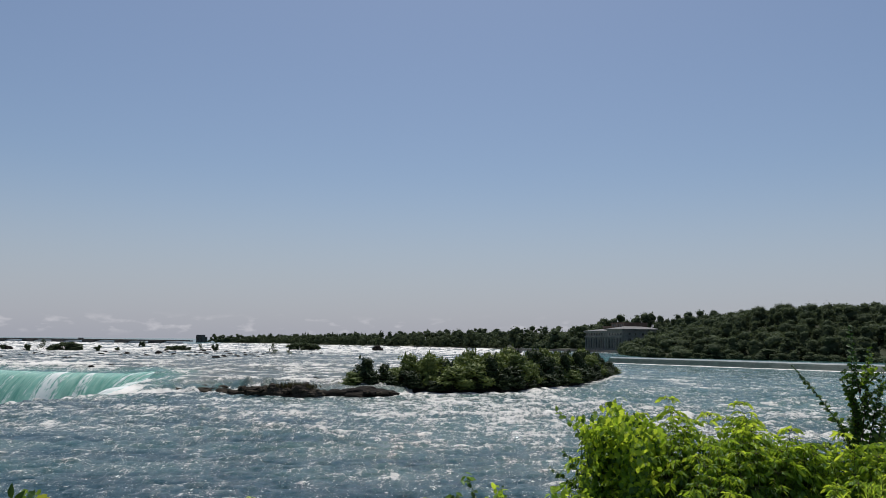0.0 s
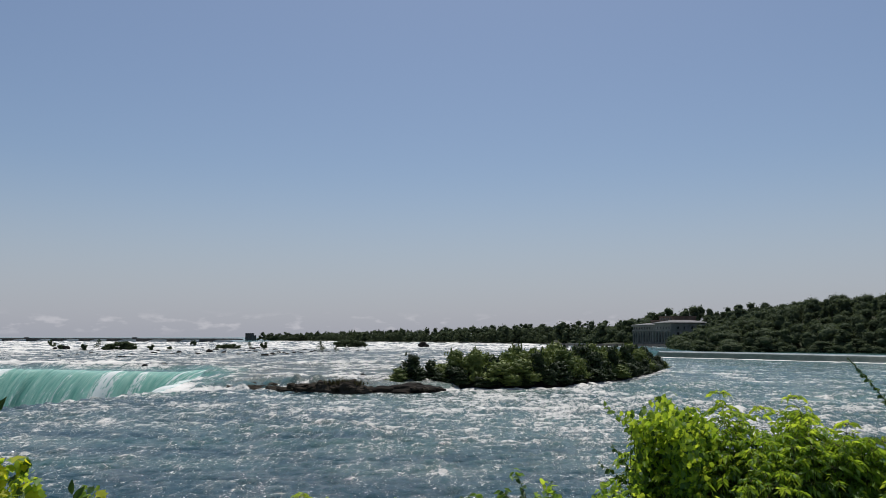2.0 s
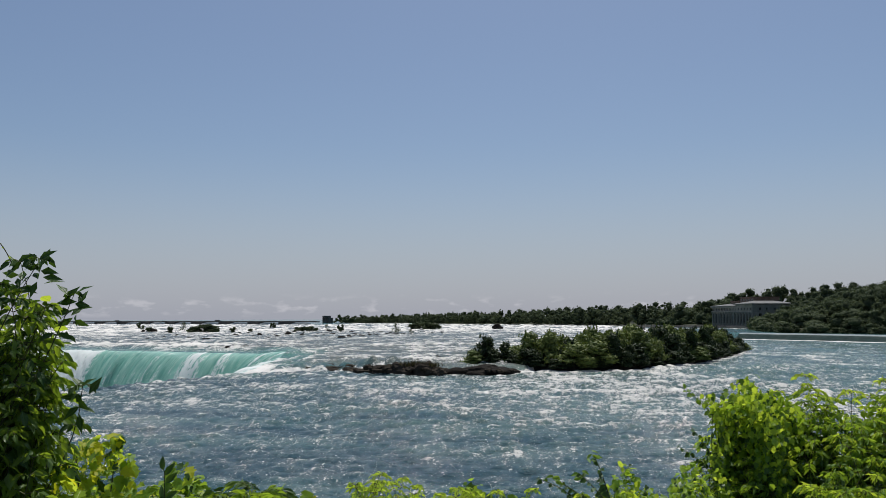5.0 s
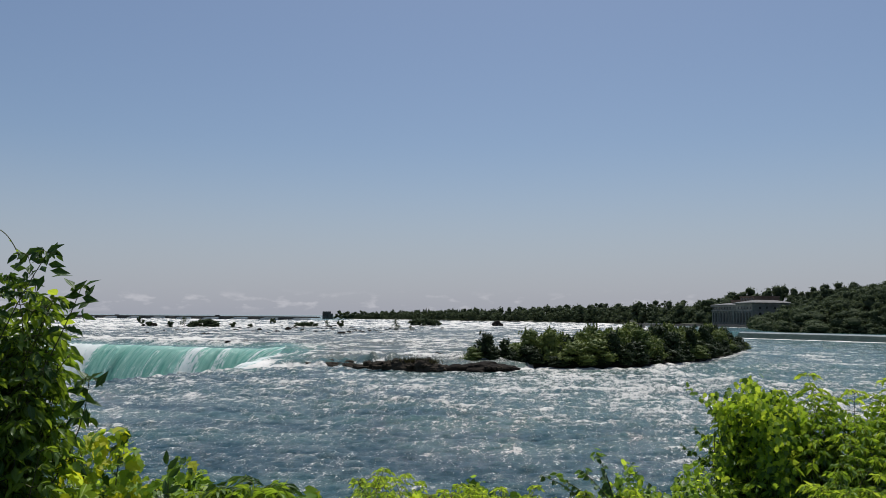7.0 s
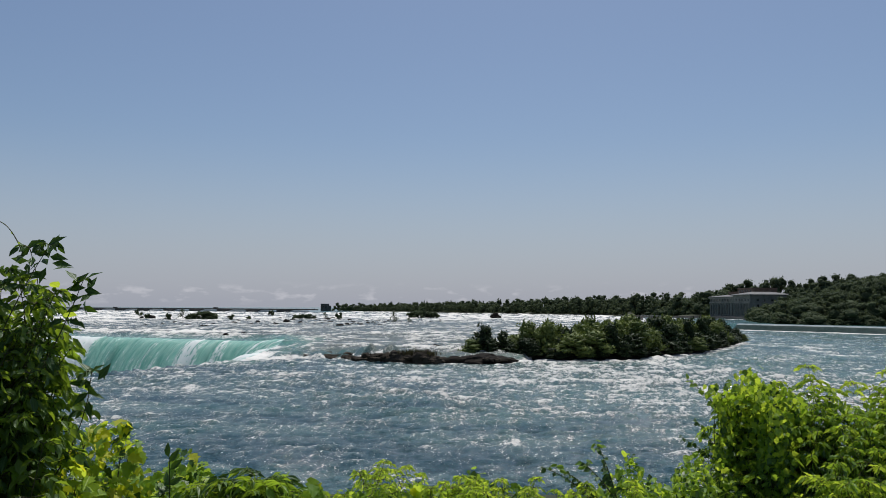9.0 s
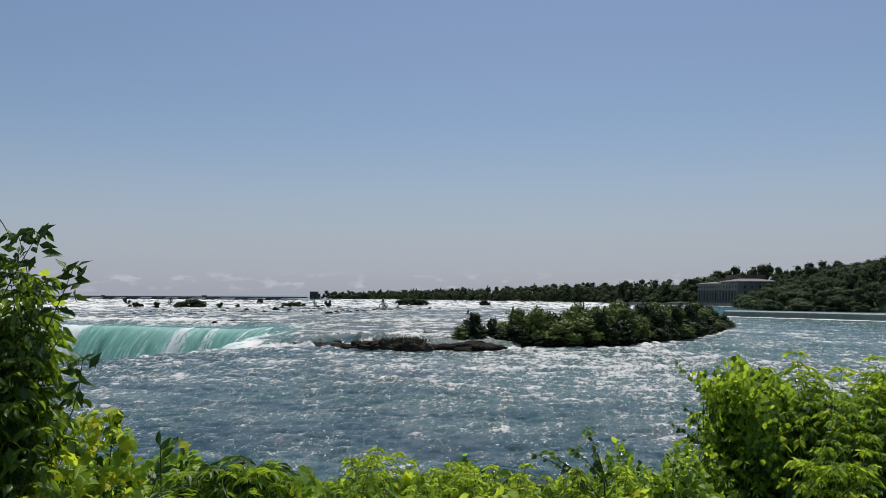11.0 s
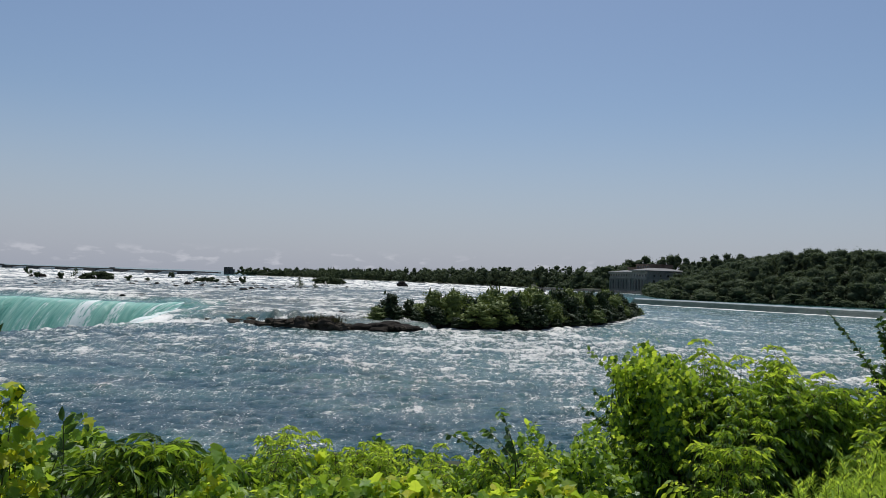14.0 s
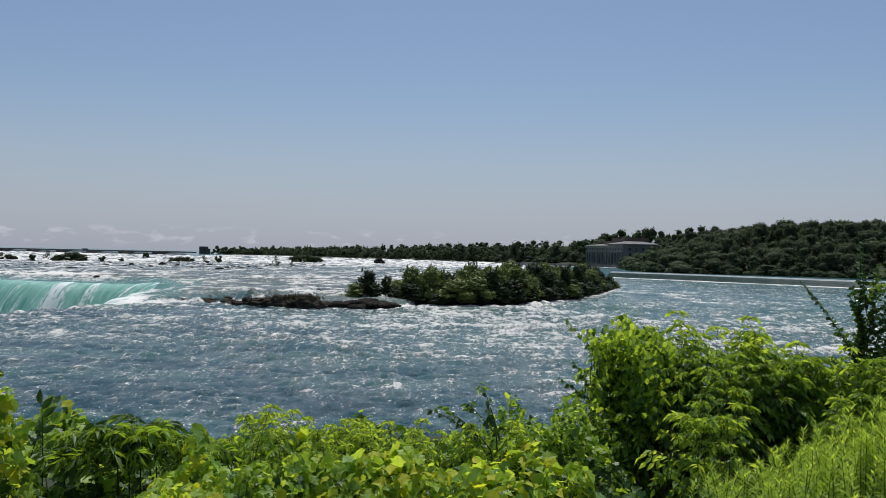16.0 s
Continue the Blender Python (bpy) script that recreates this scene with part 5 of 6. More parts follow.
def vine_mound(seed, c, rx, ry, h, n, size, mix, label, group="leafy mounds on the bank", deep=0.5, shape="vine", name="vine"):
    """A mound of climbing vine: broad leaves in ragged layers over a dome of bent stems."""
    pl = Plant(seed)
    rs = pl.rs
    c = np.array(c, float)
    for k in range(14):
        a, u = rs.rand() * 6.28, math.sqrt(rs.rand())
        tip = c + (rx * u * math.cos(a), ry * u * math.sin(a), h * (1.02 - 0.55 * u * u))
        pl.stems.append((bend(c + (rx * 0.3 * rs.randn(), ry * 0.3 * rs.randn(), -0.05), tip, 0.1, 7), 0.006, 0.002))
    lumps = [(rs.rand() * 6.28, math.sqrt(rs.rand()), 0.05 + 0.13 * rs.rand()) for _ in range(9)]
    for k in range(n):
        a, u = rs.rand() * 6.28, math.sqrt(rs.rand())
        x, y = u * math.cos(a), u * math.sin(a)
        top = h * (1 - 0.7 * u ** 2.4)
        for la, lu, lh in lumps:
            top += lh * math.exp(-((x - lu * math.cos(la)) ** 2 + (y - lu * math.sin(la)) ** 2) / 0.05)
        z = top * (1 - deep * rs.rand() ** 1.8)
        p = c + (rx * x, ry * y, z)
        out = np.array([x / rx, y / ry, 0]) * 0.25 * u
        nrm = out + UP * 0.85 + (0, -0.22, 0) + 0.5 * rs.randn(3)
        ax = np.array([0.6 * x, 0.5 * y - 0.5, -0.35]) * 0.9 + 0.45 * rs.randn(3)
        r = rs.rand()
        key = mix[0][0]
        for m, share in mix:
            if r < share:
                key = m
                break
            r -= share
        # the shade deep in the mound is put into colour: deeper leaves turn dark
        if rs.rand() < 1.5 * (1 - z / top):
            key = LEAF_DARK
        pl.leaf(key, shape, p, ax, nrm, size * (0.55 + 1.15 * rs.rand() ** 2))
    return pl.build(name, tuple(c), label, name, group)


def build_left_shrub():
    pl = Plant(301)
    pl.shape = "broad"
    rs = pl.rs
    for k in range(44):
        a, u = rs.rand() * 6.28, math.sqrt(rs.rand())
        x, y = -2.14 + 0.52 * u * math.cos(a), 2.50 + 0.42 * u * math.sin(a)
        right = (x + 2.14) / 0.52
        z = min(10.17, 10.13 - 0.20 * u * u + 0.08 * rs.randn() - 0.32 * max(0.0, right) ** 2)
        elder_stem(pl, (-2.14 + 0.5 * (x + 2.14), 2.5 + 0.5 * (y - 2.5), 8.35), (x + 0.06 * rs.randn(), y, z), LEAF_SHRUB if k % 5 else LEAF_DARK, LEAF_SHRUB, leaf=0.050, every=0.055, first=0.16, pairs=3, stalk=0.12, crownlike=0.8)
    # the full crown against the sky
    for k in range(58):
        x, y = -2.30 + 0.60 * rs.rand(), 2.35 + 0.35 * rs.rand()
        z = 9.84 + 0.30 * rs.rand() - 0.25 * max(0.0, x + 1.95)
        elder_stem(pl, (-2.1 + 0.3 * (x + 2.1), y, 9.2), (x, y, z), LEAF_SHRUB, LEAF_SHRUB if k % 2 else LEAF_DARK, leaf=0.048, every=0.05, first=0.35, pairs=3, stalk=0.10, crownlike=1.0, thick=0.004)
    # side shoots on the face towards the path
    for k in range(52):
        bx, bz = -2.1 + 0.5 * rs.rand(), 8.9 + 1.05 * rs.rand()
        by = 2.16 + 0.25 * rs.rand()
        elder_stem(pl, (-2.05, 2.5, bz - 0.35), (bx, by, bz), LEAF_SHRUB if k % 2 else LEAF_MID, LEAF_SHRUB if rs.rand() < 0.5 else LEAF_MID, leaf=0.050, every=0.056, first=0.35, pairs=3, stalk=0.11, crownlike=0.8)
    # boughs that lean out over the river
    for bx, by, bz in ((-1.60, 2.60, 9.72), (-1.66, 2.62, 9.92), (-1.58, 2.58, 9.84), (-1.60, 2.58, 9.60), (-1.66, 2.62, 9.50), (-1.72, 2.60, 10.05), (-1.64, 2.56, 9.66), (-1.68, 2.5, 9.78), (-1.70, 2.5, 9.6), (-1.66, 2.54, 9.42), (-1.72, 2.45, 9.9), (-1.62, 2.6, 9.78), (-1.63, 2.62, 9.88), (-1.60, 2.55, 9.52), (-1.68, 2.6, 9.98), (-1.74, 2.5, 9.7), (-1.74, 2.55, 9.5)):
        elder_stem(pl, (-2.0, 2.5, 9.0), (bx - 0.075, by, bz), LEAF_SHRUB, LEAF_MID, leaf=0.052, every=0.06, first=0.3, pairs=3, stalk=0.12, crownlike=0.7)
    for sx, sy, sz, n in ((-1.665, 2.465, 10.20, 10), (-1.575, 2.525, 10.085, 11), (-1.545, 2.545, 9.77, 8), (-1.72, 2.44, 10.19, 7)):
        elder_stem(pl, (-1.95, 2.48, sz - 0.7), (sx, sy, sz), LEAF_DARK, LEAF_DARK, leaf=0.055, every=0.12, first=0.6, pairs=2, stalk=0.08, crownlike=0.0, thick=0.004)
        for k in range(n + 3):
            a = 2.4 * k + 0.3 * rs.randn()
            q = np.array([sx, sy, sz]) + (0.012 * rs.randn(), 0.01 * rs.randn(), -0.075 * k / n)
            pl.leaf(LEAF_DARK, "leaflet", q, np.array([math.cos(a), 0.4 * math.sin(a), 0.25 + 0.5 * math.sin(a) - 0.7 * k / n + 0.3]), np.array([0.2, -0.8, 0.5]) + 0.4 * rs.randn(3), 0.052 + 0.024 * rs.rand())
    for x, y, z in ((-1.74, 2.50, 10.02), (-1.70, 2.52, 9.95)):
        for k in range(5):
            pl.leaf(LEAF_YOUNG, "round", np.array([x, y, z]) + 0.04 * rs.randn(3), rs.randn(3), UP + 0.4 * rs.randn(3), 0.048)
    arching(pl, (-1.73, 2.42, 10.17), (-1.82, 2.37, 10.27), 0.04, LEAF_SHRUB, 0.014, 0.035, "ovate", (0, 0, 0), 0.0025)
    ob = pl.build("tall_shrub", (-2.16, 2.5, 8.35), "tall dark-leaved shrub with pointed leaflets on the near bank", "shrub", twig=TWIG)
    ob.location.x -= 0.045


def build_right_shrub():
    rs = np.random.RandomState(55)
    xs = [0.98, 1.27, 1.46, 1.65, 1.9, 2.1, 2.2, 2.4, 2.6, 2.8]
    zs = [9.16, 9.38, 9.44, 9.54, 9.44, 9.54, 9.38, 9.38, 9.30, 9.36]
    pl = Plant(402)
    tops = [(1.27, 5.86, 9.40), (1.46, 5.81, 9.47), (1.65, 5.76, 9.59), (1.66, 5.7, 9.50), (1.91, 5.68, 9.49), (2.10, 5.61, 9.57), (2.16, 5.6, 9.45), (2.39, 5.49, 9.41), (2.58, 5.40, 9.31), (2.67, 5.35, 9.40), (1.12, 5.88, 9.28), (1.38, 5.8, 9.36), (1.78, 5.7, 9.44), (2.27, 5.55, 9.36)]
    for x, y, z in tops:
        elder_stem(pl, (x + 0.1 * rs.randn(), y - 0.05 + 0.1 * rs.randn(), 8.35), (x, y, z), LEAF_MID, LEAF_YOUNG, leaf=0.060, every=0.055, first=0.12, pairs=5, stalk=0.18)
    for k in range(155):
        x = 1.02 + 1.75 * rs.rand()
        y = 5.95 - 0.28 * (x - 1.0) - 0.95 * rs.rand() ** 0.8 + 0.1
        front = (5.95 - 0.28 * (x - 1.0) - y) / 0.95
        if front > 0.5 and (0.385 < x / y < 0.475 or 0.265 < x / y < 0.31):
            continue
        z = float(np.interp(x, xs, zs)) - 0.03 - 0.15 * rs.rand() - 0.42 * max(0, front) ** 1.5
        # stems in front get darker leaves: the shaded side is put into colour
        elder_stem(pl, (x + 0.12 * rs.randn(), y + 0.1 * rs.randn(), 8.35), (x, y, z), LEAF_MID if rs.rand() < 0.84 - 0.3 * front else LEAF_DARK, LEAF_YOUNG if rs.rand() < (0.26 if front < 0.3 else 0.10) else LEAF_MID,
                   leaf=0.060, every=0.062, first=0.12, pairs=5, stalk=0.16, crownlike=0.9)
    # fuller growth towards the sapling
    for k in range(85):
        x = 2.0 + 1.05 * rs.rand()
        y = 5.95 - 0.28 * (x - 1.0) - 0.35 * rs.rand()
        z = float(np.interp(x, xs, zs)) - 0.02 - 0.22 * rs.rand()
        elder_stem(pl, (x + 0.1 * rs.randn(), y + 0.1 * rs.randn(), 8.35), (x, y, z), LEAF_MID, LEAF_YOUNG if rs.rand() < 0.28 else LEAF_MID, leaf=0.060, every=0.066, first=0.2, pairs=5, stalk=0.16, crownlike=0.9)
    pl.build("elder_shrub", (1.9, 5.5, 8.35), "large bright green elder shrub with compound leaves", "shrub")
    # a low bright tier before it
    pl = Plant(404)
    for k in range(22):
        x = 1.33 + 0.38 * pl.rs.rand()
        y = 4.55 + 0.2 * pl.rs.rand()
        elder_stem(pl, (x + 0.05 * pl.rs.randn(), y, 8.38), (x, y, 9.07 - 0.10 * pl.rs.rand()), LEAF_MID, LEAF_YOUNG if k % 2 else LEAF_MID, leaf=0.06, every=0.07, first=0.5, pairs=3, stalk=0.15, crownlike=1.2, thick=0.004)
    pl.build("elder_shrub", (1.46, 4.6, 8.38), "low young elder with pale drooping leaves", "shrub")
    # a curtain of round-leaved vine over its river side
    pl = Plant(405)
    for k in range(4600):
        u, w = pl.rs.rand(), pl.rs.rand()
        x = 0.99 + 0.50 * u
        top = float(np.interp(x, [0.98, 1.13, 1.3, 1.5], [9.36, 9.46, 9.50, 9.40]))
        z = top + 0.05 * pl.rs.randn() - (top - 8.45) * w ** 1.25
        y = 5.52 + 0.16 * math.sin(17 * x + 5 * z) + 0.10 * pl.rs.randn() - 0.16 * w
        x += 0.05 * math.sin(11 * z) + 0.06 * (w - 0.2)
        r = pl.rs.rand()
        # light on the top and outer folds, shade below, set by leaf colour
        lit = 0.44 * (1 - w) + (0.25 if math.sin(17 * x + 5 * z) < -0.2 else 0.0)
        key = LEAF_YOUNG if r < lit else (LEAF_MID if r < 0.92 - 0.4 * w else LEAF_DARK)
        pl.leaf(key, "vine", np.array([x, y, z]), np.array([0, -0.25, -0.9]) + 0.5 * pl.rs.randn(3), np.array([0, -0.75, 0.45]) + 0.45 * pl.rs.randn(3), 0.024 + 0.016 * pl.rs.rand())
    # dark leaves behind them, painting the shaded inside of the shrub
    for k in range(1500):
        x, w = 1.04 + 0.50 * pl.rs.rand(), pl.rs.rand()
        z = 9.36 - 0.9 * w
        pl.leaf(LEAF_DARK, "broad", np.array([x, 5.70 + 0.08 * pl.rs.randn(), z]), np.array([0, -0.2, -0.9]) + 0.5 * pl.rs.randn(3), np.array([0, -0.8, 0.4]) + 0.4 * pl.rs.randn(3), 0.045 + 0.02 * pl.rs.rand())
    for k in range(9):
        x = 1.0 + 0.055 * k
        pl.stems.append((bend((x + 0.1, 5.6, 8.36), (x, 5.55, 9.35), 0, 7, (0.04 * pl.rs.randn(), 0, 0)), 0.006, 0.002))
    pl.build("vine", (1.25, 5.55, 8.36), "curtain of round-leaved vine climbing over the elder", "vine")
    # long bowed twigs that reach out of it towards the water
    pl = Plant(403)
    arching(pl, (1.32, 5.75, 8.5), (0.86, 5.93, 9.50), 0.10, LEAF_MID, 0.058, 0.026, side=(0.10, 0, 0), r=0.007)
    arching(pl, (1.28, 5.78, 8.6), (0.98, 5.92, 9.42), 0.06, LEAF_MID, 0.05, 0.03, side=(0.05, 0, 0))
    arching(pl, (1.30, 5.78, 8.7), (0.82, 5.94, 9.09), 0.03, LEAF_DARK, 0.054, 0.021)
    arching(pl, (1.25, 5.78, 8.7), (0.92, 5.93, 9.22), 0.02, LEAF_DARK, 0.054, 0.021)
    pl.build("bowed_branch", (1.3, 5.76, 8.5), "long bowed twigs with small round leaves", "branch", split=True)


def build_sapling():
    pl = Plant(410)
    rs = pl.rs
    foot = (3.24, 6.15, 8.35)
    arching(pl, foot, (3.19, 6.20, 10.14), 0.0, LEAF_DARK, 0.046, 0.010, side=(-0.03, 0, 0), r=0.012, droop=0.1)
    for tip, z0, sg in (((2.74, 6.25, 9.83), 9.1, 0.06), ((3.12, 6.2, 9.80), 9.3, 0.03), ((3.30, 6.15, 9.98), 9.2, 0.03), ((3.42, 6.12, 9.90), 9.0, 0.05), ((3.50, 6.08, 9.78), 8.9, 0.08),
                        ((3.08, 6.22, 9.42), 8.9, 0.06), ((3.6, 6.1, 9.6), 8.8, 0.1), ((2.98, 6.25, 9.25), 8.7, 0.08), ((3.36, 6.0, 9.6), 8.8, 0.05), ((3.42, 6.2, 9.7), 8.8, 0.1)):
        arching(pl, (3.22, 6.17, z0), tip, sg, LEAF_SHRUB if rs.rand() < 0.4 else LEAF_DARK, 0.046, 0.012, r=0.006, droop=0.15)
    # side twigs, longer towards the sunny side and shorter higher up
    for k in range(34):
        z0 = 8.8 + 0.85 * rs.rand()
        a = rs.rand() * 6.28
        ln = (0.10 + 0.22 * rs.rand() * (10.2 - z0)) * (1.0 if math.cos(a) > 0 else 0.65)
        arching(pl, (3.22, 6.17, z0), (3.24 + ln * math.cos(a), 6.17 + 0.7 * ln * math.sin(a), z0 + 0.10 + 0.25 * rs.rand()), 0.04, (LEAF_DARK, LEAF_SHRUB, LEAF_DARK, LEAF_MID)[k % 4], 0.042, 0.014, r=0.004, droop=0.15)
    for k in range(22):
        a = rs.rand() * 6.28
        tip = np.array([3.28 + 0.36 * math.cos(a), 6.1 + 0.3 * math.sin(a), 8.75 + 0.55 * rs.rand()])
        arching(pl, (3.22, 6.15, 8.4), tip, 0.1, LEAF_DARK, 0.050, 0.012)
    pl.build("sapling", foot, "slender green sapling closely set with small leaves", "sapling", twig=BARK)


def build_goldenrod():
    rs = np.random.RandomState(61)
    kinds = []
    for k in range(8):
        pl = Plant(620 + k)
        spire(pl, (0, 0, 0), (0.05 * pl.rs.randn(), 0.05 * pl.rs.randn(), 0.8), LEAF_MID if k % 2 == 0 else LEAF_YOUNG, 0.066, 104, LEAF_YOUNG)
        kinds.append(pl.build("goldenrod", (0, 0, 0), "bright green goldenrod stem with narrow leaves", "weed", "goldenrod stems"))
    spots = []
    for k in range(215):
        x, y = 1.22 + 1.32 * rs.rand(), 3.15 + 0.75 * rs.rand()
        z = float(np.interp(x * 3.5 / y, [1.1, 1.33, 1.49, 1.60, 1.73, 1.86, 2.4], [8.96, 9.00, 9.08, 9.14, 9.23, 9.34, 9.42])) - 0.10 * (3.5 - y) - 0.10 * rs.rand() ** 2
        f = (z - 8.38) / 0.8
        spots.append((x, y, 8.38, f, 0.85 + 0.3 * rs.rand(), 360 * rs.rand(), k))
    # a nearer, shorter tier
    for k in range(70):
        x, y = 1.30 + 0.60 * rs.rand(), 2.72 + 0.38 * rs.rand()
        z = 9.02 + 0.14 * (x - 1.05) - 0.10 * rs.rand() ** 2 + 0.05 * (y - 2.9)
        spots.append((x, y, 8.38, (z - 8.38) / 0.8, 0.9 + 0.3 * rs.rand(), 360 * rs.rand(), k))
    set_down(kinds, spots)
    clear_away(kinds)


def build_hedge():
    green = [(LEAF_MID, 0.46), (LEAF_DARK, 0.12), (LEAF_YOUNG, 0.38), (LEAF_YELLOW, 0.04)]
    lime = [(LEAF_YOUNG, 0.58), (LEAF_MID, 0.22), (LEAF_YELLOW, 0.20)]
    dark = [(LEAF_DARK, 0.42), (LEAF_MID, 0.42), (LEAF_YOUNG, 0.16)]
    # nearly all dark leaves, painting the shade of the hollows between the plants
    deep = [(LEAF_DARK, 0.85), (LEAF_SHRUB, 0.15)]
    l_green, l_lime, l_dark = "mound of green vine with broad lobed leaves", "mound of lime-green vine with yellowing leaves", "mound of dark green broad-leaved vine"
    # x, y, top of the mound, half widths, leaf mix
    for i, (x, y, top, rx, ry, mix, lab, n) in enumerate((
            (-2.35, 3.75, 9.10, 0.42, 0.45, green, l_green, 330), (-1.98, 3.86, 8.83, 0.38, 0.40, dark, l_dark, 300), (-1.66, 4.02, 8.72, 0.38, 0.40, deep, l_dark, 240),
            (-1.28, 3.82, 8.91, 0.34, 0.42, lime, l_lime, 380), (-0.92, 4.05, 8.93, 0.36, 0.42, green, l_green, 300), (-0.55, 4.10, 8.92, 0.40, 0.42, lime, l_lime, 330),
            (-0.18, 4.05, 8.93, 0.38, 0.42, lime, l_lime, 330), (0.18, 4.05, 8.92, 0.38, 0.42, lime, l_lime, 330), (0.46, 4.15, 8.92, 0.36, 0.42, lime, l_lime, 330), (0.80, 4.25, 8.78, 0.34, 0.42, deep, l_dark, 300),
            (-1.95, 3.10, 8.98, 0.42, 0.38, dark, l_dark, 300), (-1.72, 3.25, 8.84, 0.34, 0.40, dark, l_dark, 300), (-1.15, 3.30, 9.00, 0.38, 0.40, lime, l_lime, 360),
            (-1.72, 2.52, 9.36, 0.30, 0.26, lime, l_lime, 260), (-1.87, 3.12, 9.53, 0.27, 0.24, [(LEAF_YELLOW, 0.36), (LEAF_YOUNG, 0.34), (LEAF_MID, 0.30)], "yellow-green vine leaves climbing over the shrub", 330),
            (-2.35, 4.75, 8.98, 0.45, 0.4, green, l_green, 260), (-1.85, 4.85, 8.88, 0.42, 0.4, dark, l_dark, 260), (-1.45, 4.9, 8.82, 0.42, 0.4, green, l_green, 260), (-1.05, 4.9, 8.86, 0.42, 0.4, green, l_green, 260), (-0.65, 4.9, 8.88, 0.42, 0.4, green, l_green, 260), (-0.25, 4.9, 8.86, 0.42, 0.4, dark, l_dark, 260), (0.15, 4.85, 8.86, 0.42, 0.4, green, l_green, 260))):
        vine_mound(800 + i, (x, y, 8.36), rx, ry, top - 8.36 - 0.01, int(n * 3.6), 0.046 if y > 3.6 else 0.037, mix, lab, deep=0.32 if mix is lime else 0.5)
    # low spreading bushes with small leaves
    for j, (x, y, top, rx) in enumerate(((0.42, 4.72, 9.03, 0.34), (0.72, 4.80, 9.00, 0.30))):
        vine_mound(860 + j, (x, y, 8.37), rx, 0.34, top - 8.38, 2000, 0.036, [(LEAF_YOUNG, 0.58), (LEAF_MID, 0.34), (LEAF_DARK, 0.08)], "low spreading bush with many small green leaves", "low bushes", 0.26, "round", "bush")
    # elder shoots that stand up through the vines
    for j, (x, y, z, n) in enumerate(((-0.98, 4.40, 9.13, 1), (-0.72, 4.4, 9.0, 5), (-0.50, 4.45, 9.0, 3), (-0.34, 4.46, 9.04, 2), (-1.2, 4.35, 8.95, 3), (0.36, 4.46, 9.06, 3), (-0.15, 4.4, 8.95, 2), (-1.05, 4.75, 9.02, 5), (-0.6, 4.8, 8.98, 5), (-0.2, 4.8, 8.93, 4), (0.15, 4.7, 8.95, 4), (-1.4, 4.7, 8.84, 3))):
        pl = Plant(900 + j)
        for k in range(2 * n):
            dx = 0 if k == 0 else 0.13 * pl.rs.randn()
            elder_stem(pl, (x + dx + 0.05 * pl.rs.randn(), y - 0.05, 8.38), (x + dx, y + (0 if k == 0 else 0.1 * pl.rs.randn()), z - (0 if k == 0 else 0.08 * pl.rs.rand())), LEAF_MID, LEAF_YOUNG, leaf=0.044, every=0.038, first=0.15, pairs=3, stalk=0.11, crownlike=1.8, thick=0.003)
        pl.build("elder_shoot", (x, y, 8.38), "upright elder shoot with a pale rosette of young leaves", "shoot", "elder shoots")
    # young ashes: a low canopy of long hanging leaflets, dark below
    for j, (x, y, z) in enumerate(((-1.95, 4.05, 9.06), (-1.82, 4.12, 9.10), (-1.70, 4.10, 9.15), (-1.60, 4.14, 9.17), (-1.50, 4.10, 9.13), (-1.42, 4.25, 9.05), (-1.32, 4.30, 8.99), (-1.76, 4.00, 9.05), (-1.60, 4.00, 9.07))):
        pl = Plant(950 + j)
        pl.stems.append((bend((x, y + 0.05, 8.38), (x, y, z - 0.10), 0, 4), 0.006, 0.003))
        for k in range(14):
            a = 2.4 * k + 0.5 * pl.rs.rand()
            q = np.array([x, y, z - 0.10 - 0.10 * pl.rs.rand()])
            pl.blade_pair((LEAF_DARK, LEAF_SHRUB, LEAF_MID)[k % 3], q, np.array([math.cos(a), math.sin(a) * 0.8, 0.95]), 0.20 + 0.08 * pl.rs.rand(), 7, 0.080, "ash", 0.55)
        pl.build("ash_seedling", (x, y, 8.38), "young ash with long dark green feathered leaves", "seedling", "ash seedlings", split=True)
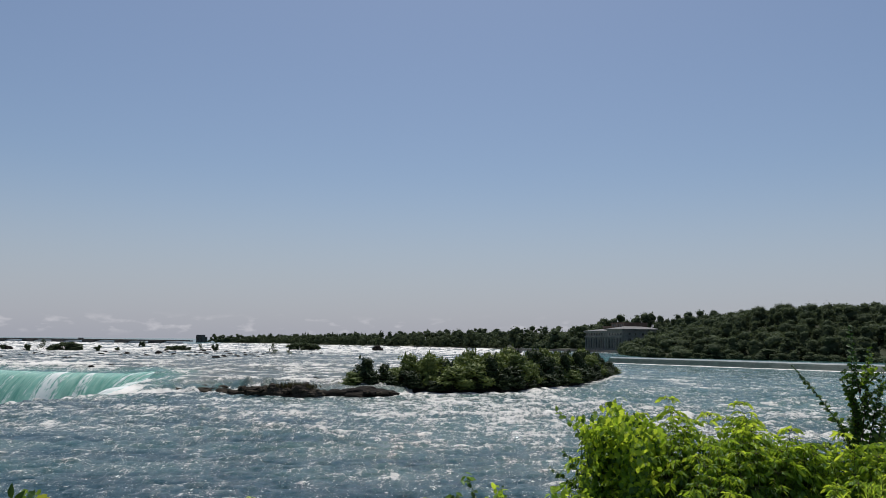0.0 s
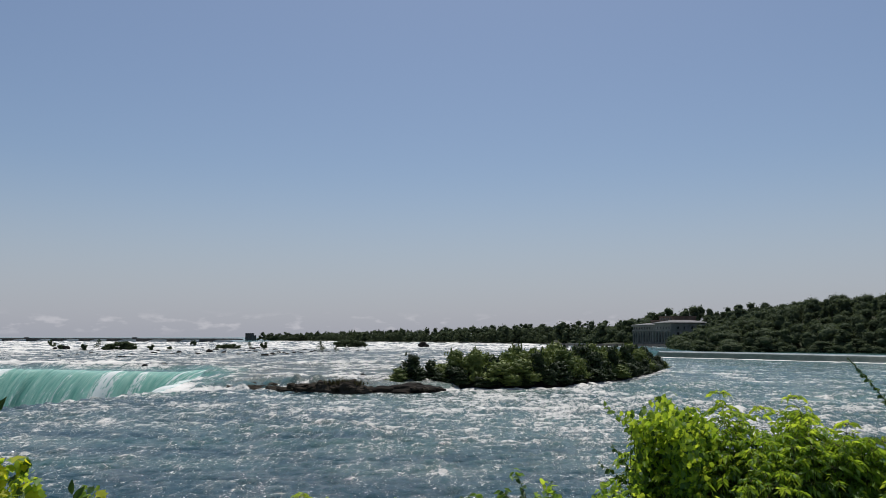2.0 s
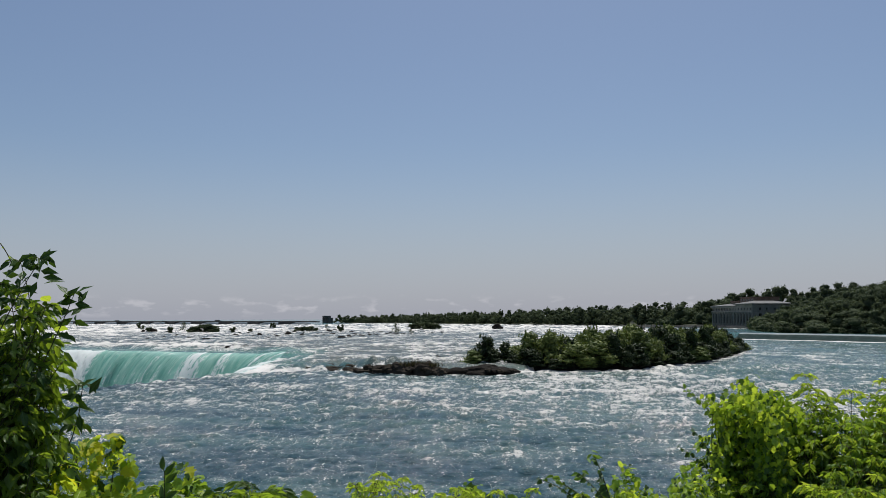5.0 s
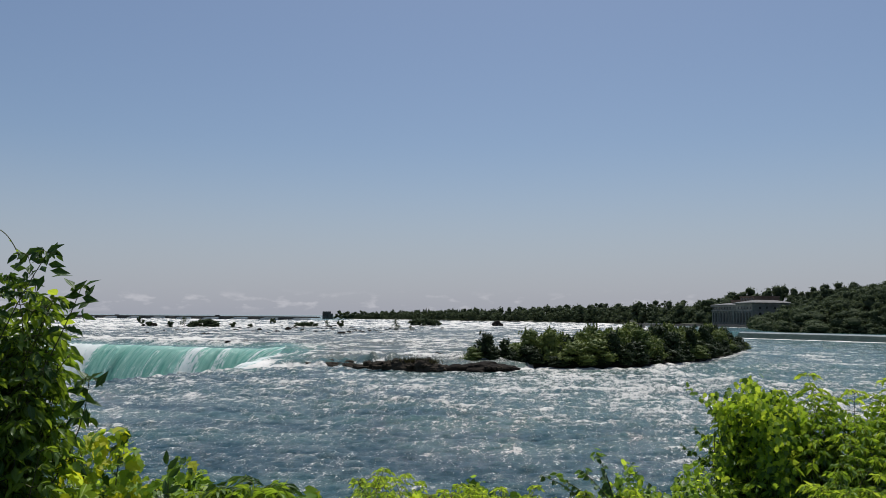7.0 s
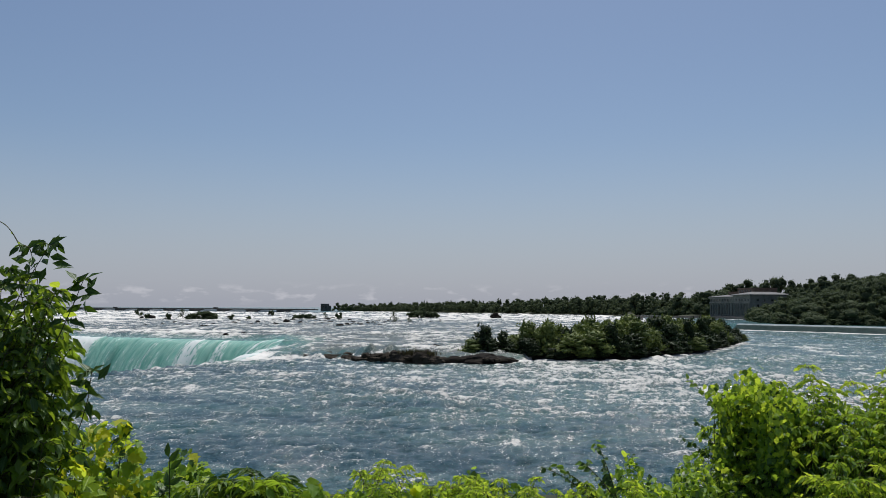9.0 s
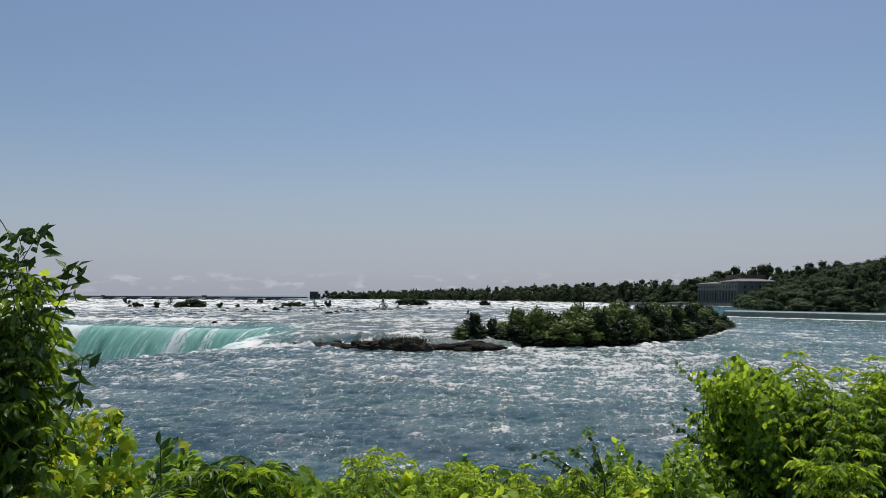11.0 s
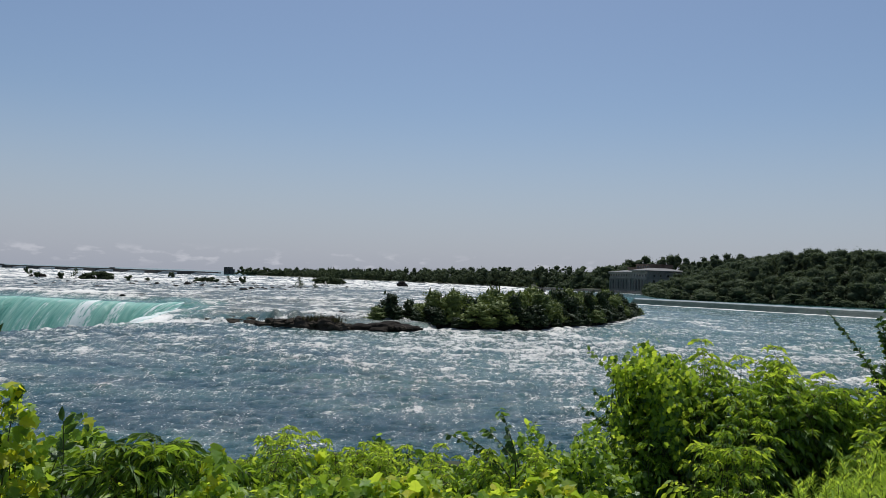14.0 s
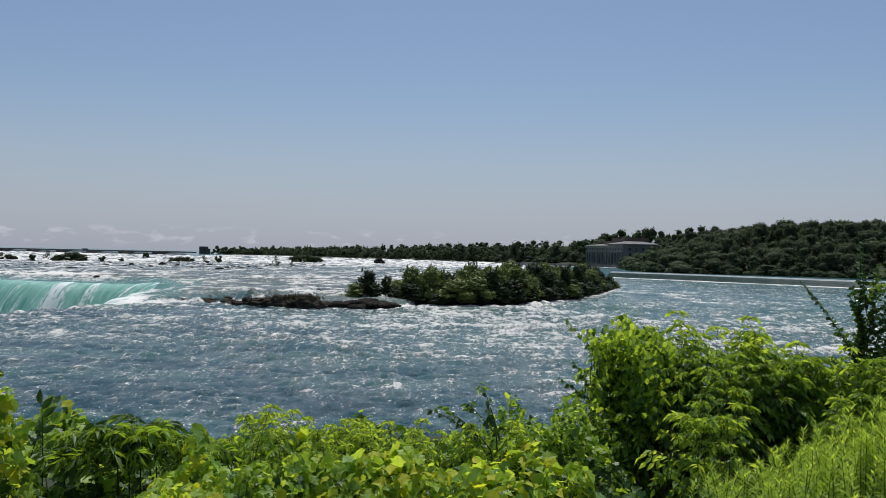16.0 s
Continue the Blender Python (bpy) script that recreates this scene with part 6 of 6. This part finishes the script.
    # dark bowed twigs before the water
    pl = Plant(970)
    for foot, tip, sag in (((0.20, 4.48, 8.92), (-0.12, 4.50, 9.12), 0.03), ((0.24, 4.47, 8.90), (0.00, 4.50, 9.10), 0.03), ((0.29, 4.48, 8.95), (0.19, 4.49, 9.25), 0.02), ((0.27, 4.48, 8.98), (0.11, 4.50, 9.15), 0.01)):
        arching(pl, foot, tip, sag, LEAF_DARK, 0.041, 0.017, droop=0.35)
        pl.stems.append((bend((0.30, 4.45, 8.4), foot, 0, 5), 0.005, 0.004))
    for x, y, z in ((0.19, 4.49, 9.25), (0.11, 4.50, 9.15), (-0.02, 4.50, 9.12)):
        for k in range(6):
            pl.leaf(LEAF_MID, "ovate", np.array([x, y, z]) + 0.015 * pl.rs.randn(3), np.array([pl.rs.randn(), 0.4 * pl.rs.randn(), -0.2]), np.array([0, -0.6, 0.7]) + 0.3 * pl.rs.randn(3), 0.045)
    pl.build("bowed_branch", (0.38, 4.42, 8.4), "dark bowed twigs with small leaves over the vines", "branch", split=True)
    # one dark sprig with single leaves
    sp = thing("sprig", (-2.055, 4.03, 8.4), "single upright sprig with five dark leaves", "sprig")
    v, f = tubes([(bend((0, 0, 0), (0.0, 0, 0.80), 0, 5, (0.01, 0, 0)), 0.004, 0.002)])
    part("stem", mesh_np("stem", v, f, TWIG), TWIG, sp)
    lm = leaf_mesh("leaf", "ovate", np.zeros((1, 3)), np.array([[0.0, 1, 0]]), np.array([[0.0, 0, 1]]), np.array([0.080]), LEAF_DARK)
    for x, z, ry, rx in ((-0.005, 0.80, -14, 80), (0.004, 0.775, 32, 76), (0.006, 0.735, 46, 78), (0.0, 0.655, 58, 60), (0.0, 0.66, -35, 65)):
        lf = part("leaf", lm, LEAF_DARK, sp)
        lf.matrix_basis = Matrix.Translation((x, 0, z)) @ Euler((0, radians(ry), 0)).to_matrix().to_4x4() @ Euler((radians(rx), 0, 0)).to_matrix().to_4x4()


build_left_shrub()
build_right_shrub()
build_sapling()
build_goldenrod()
build_hedge()
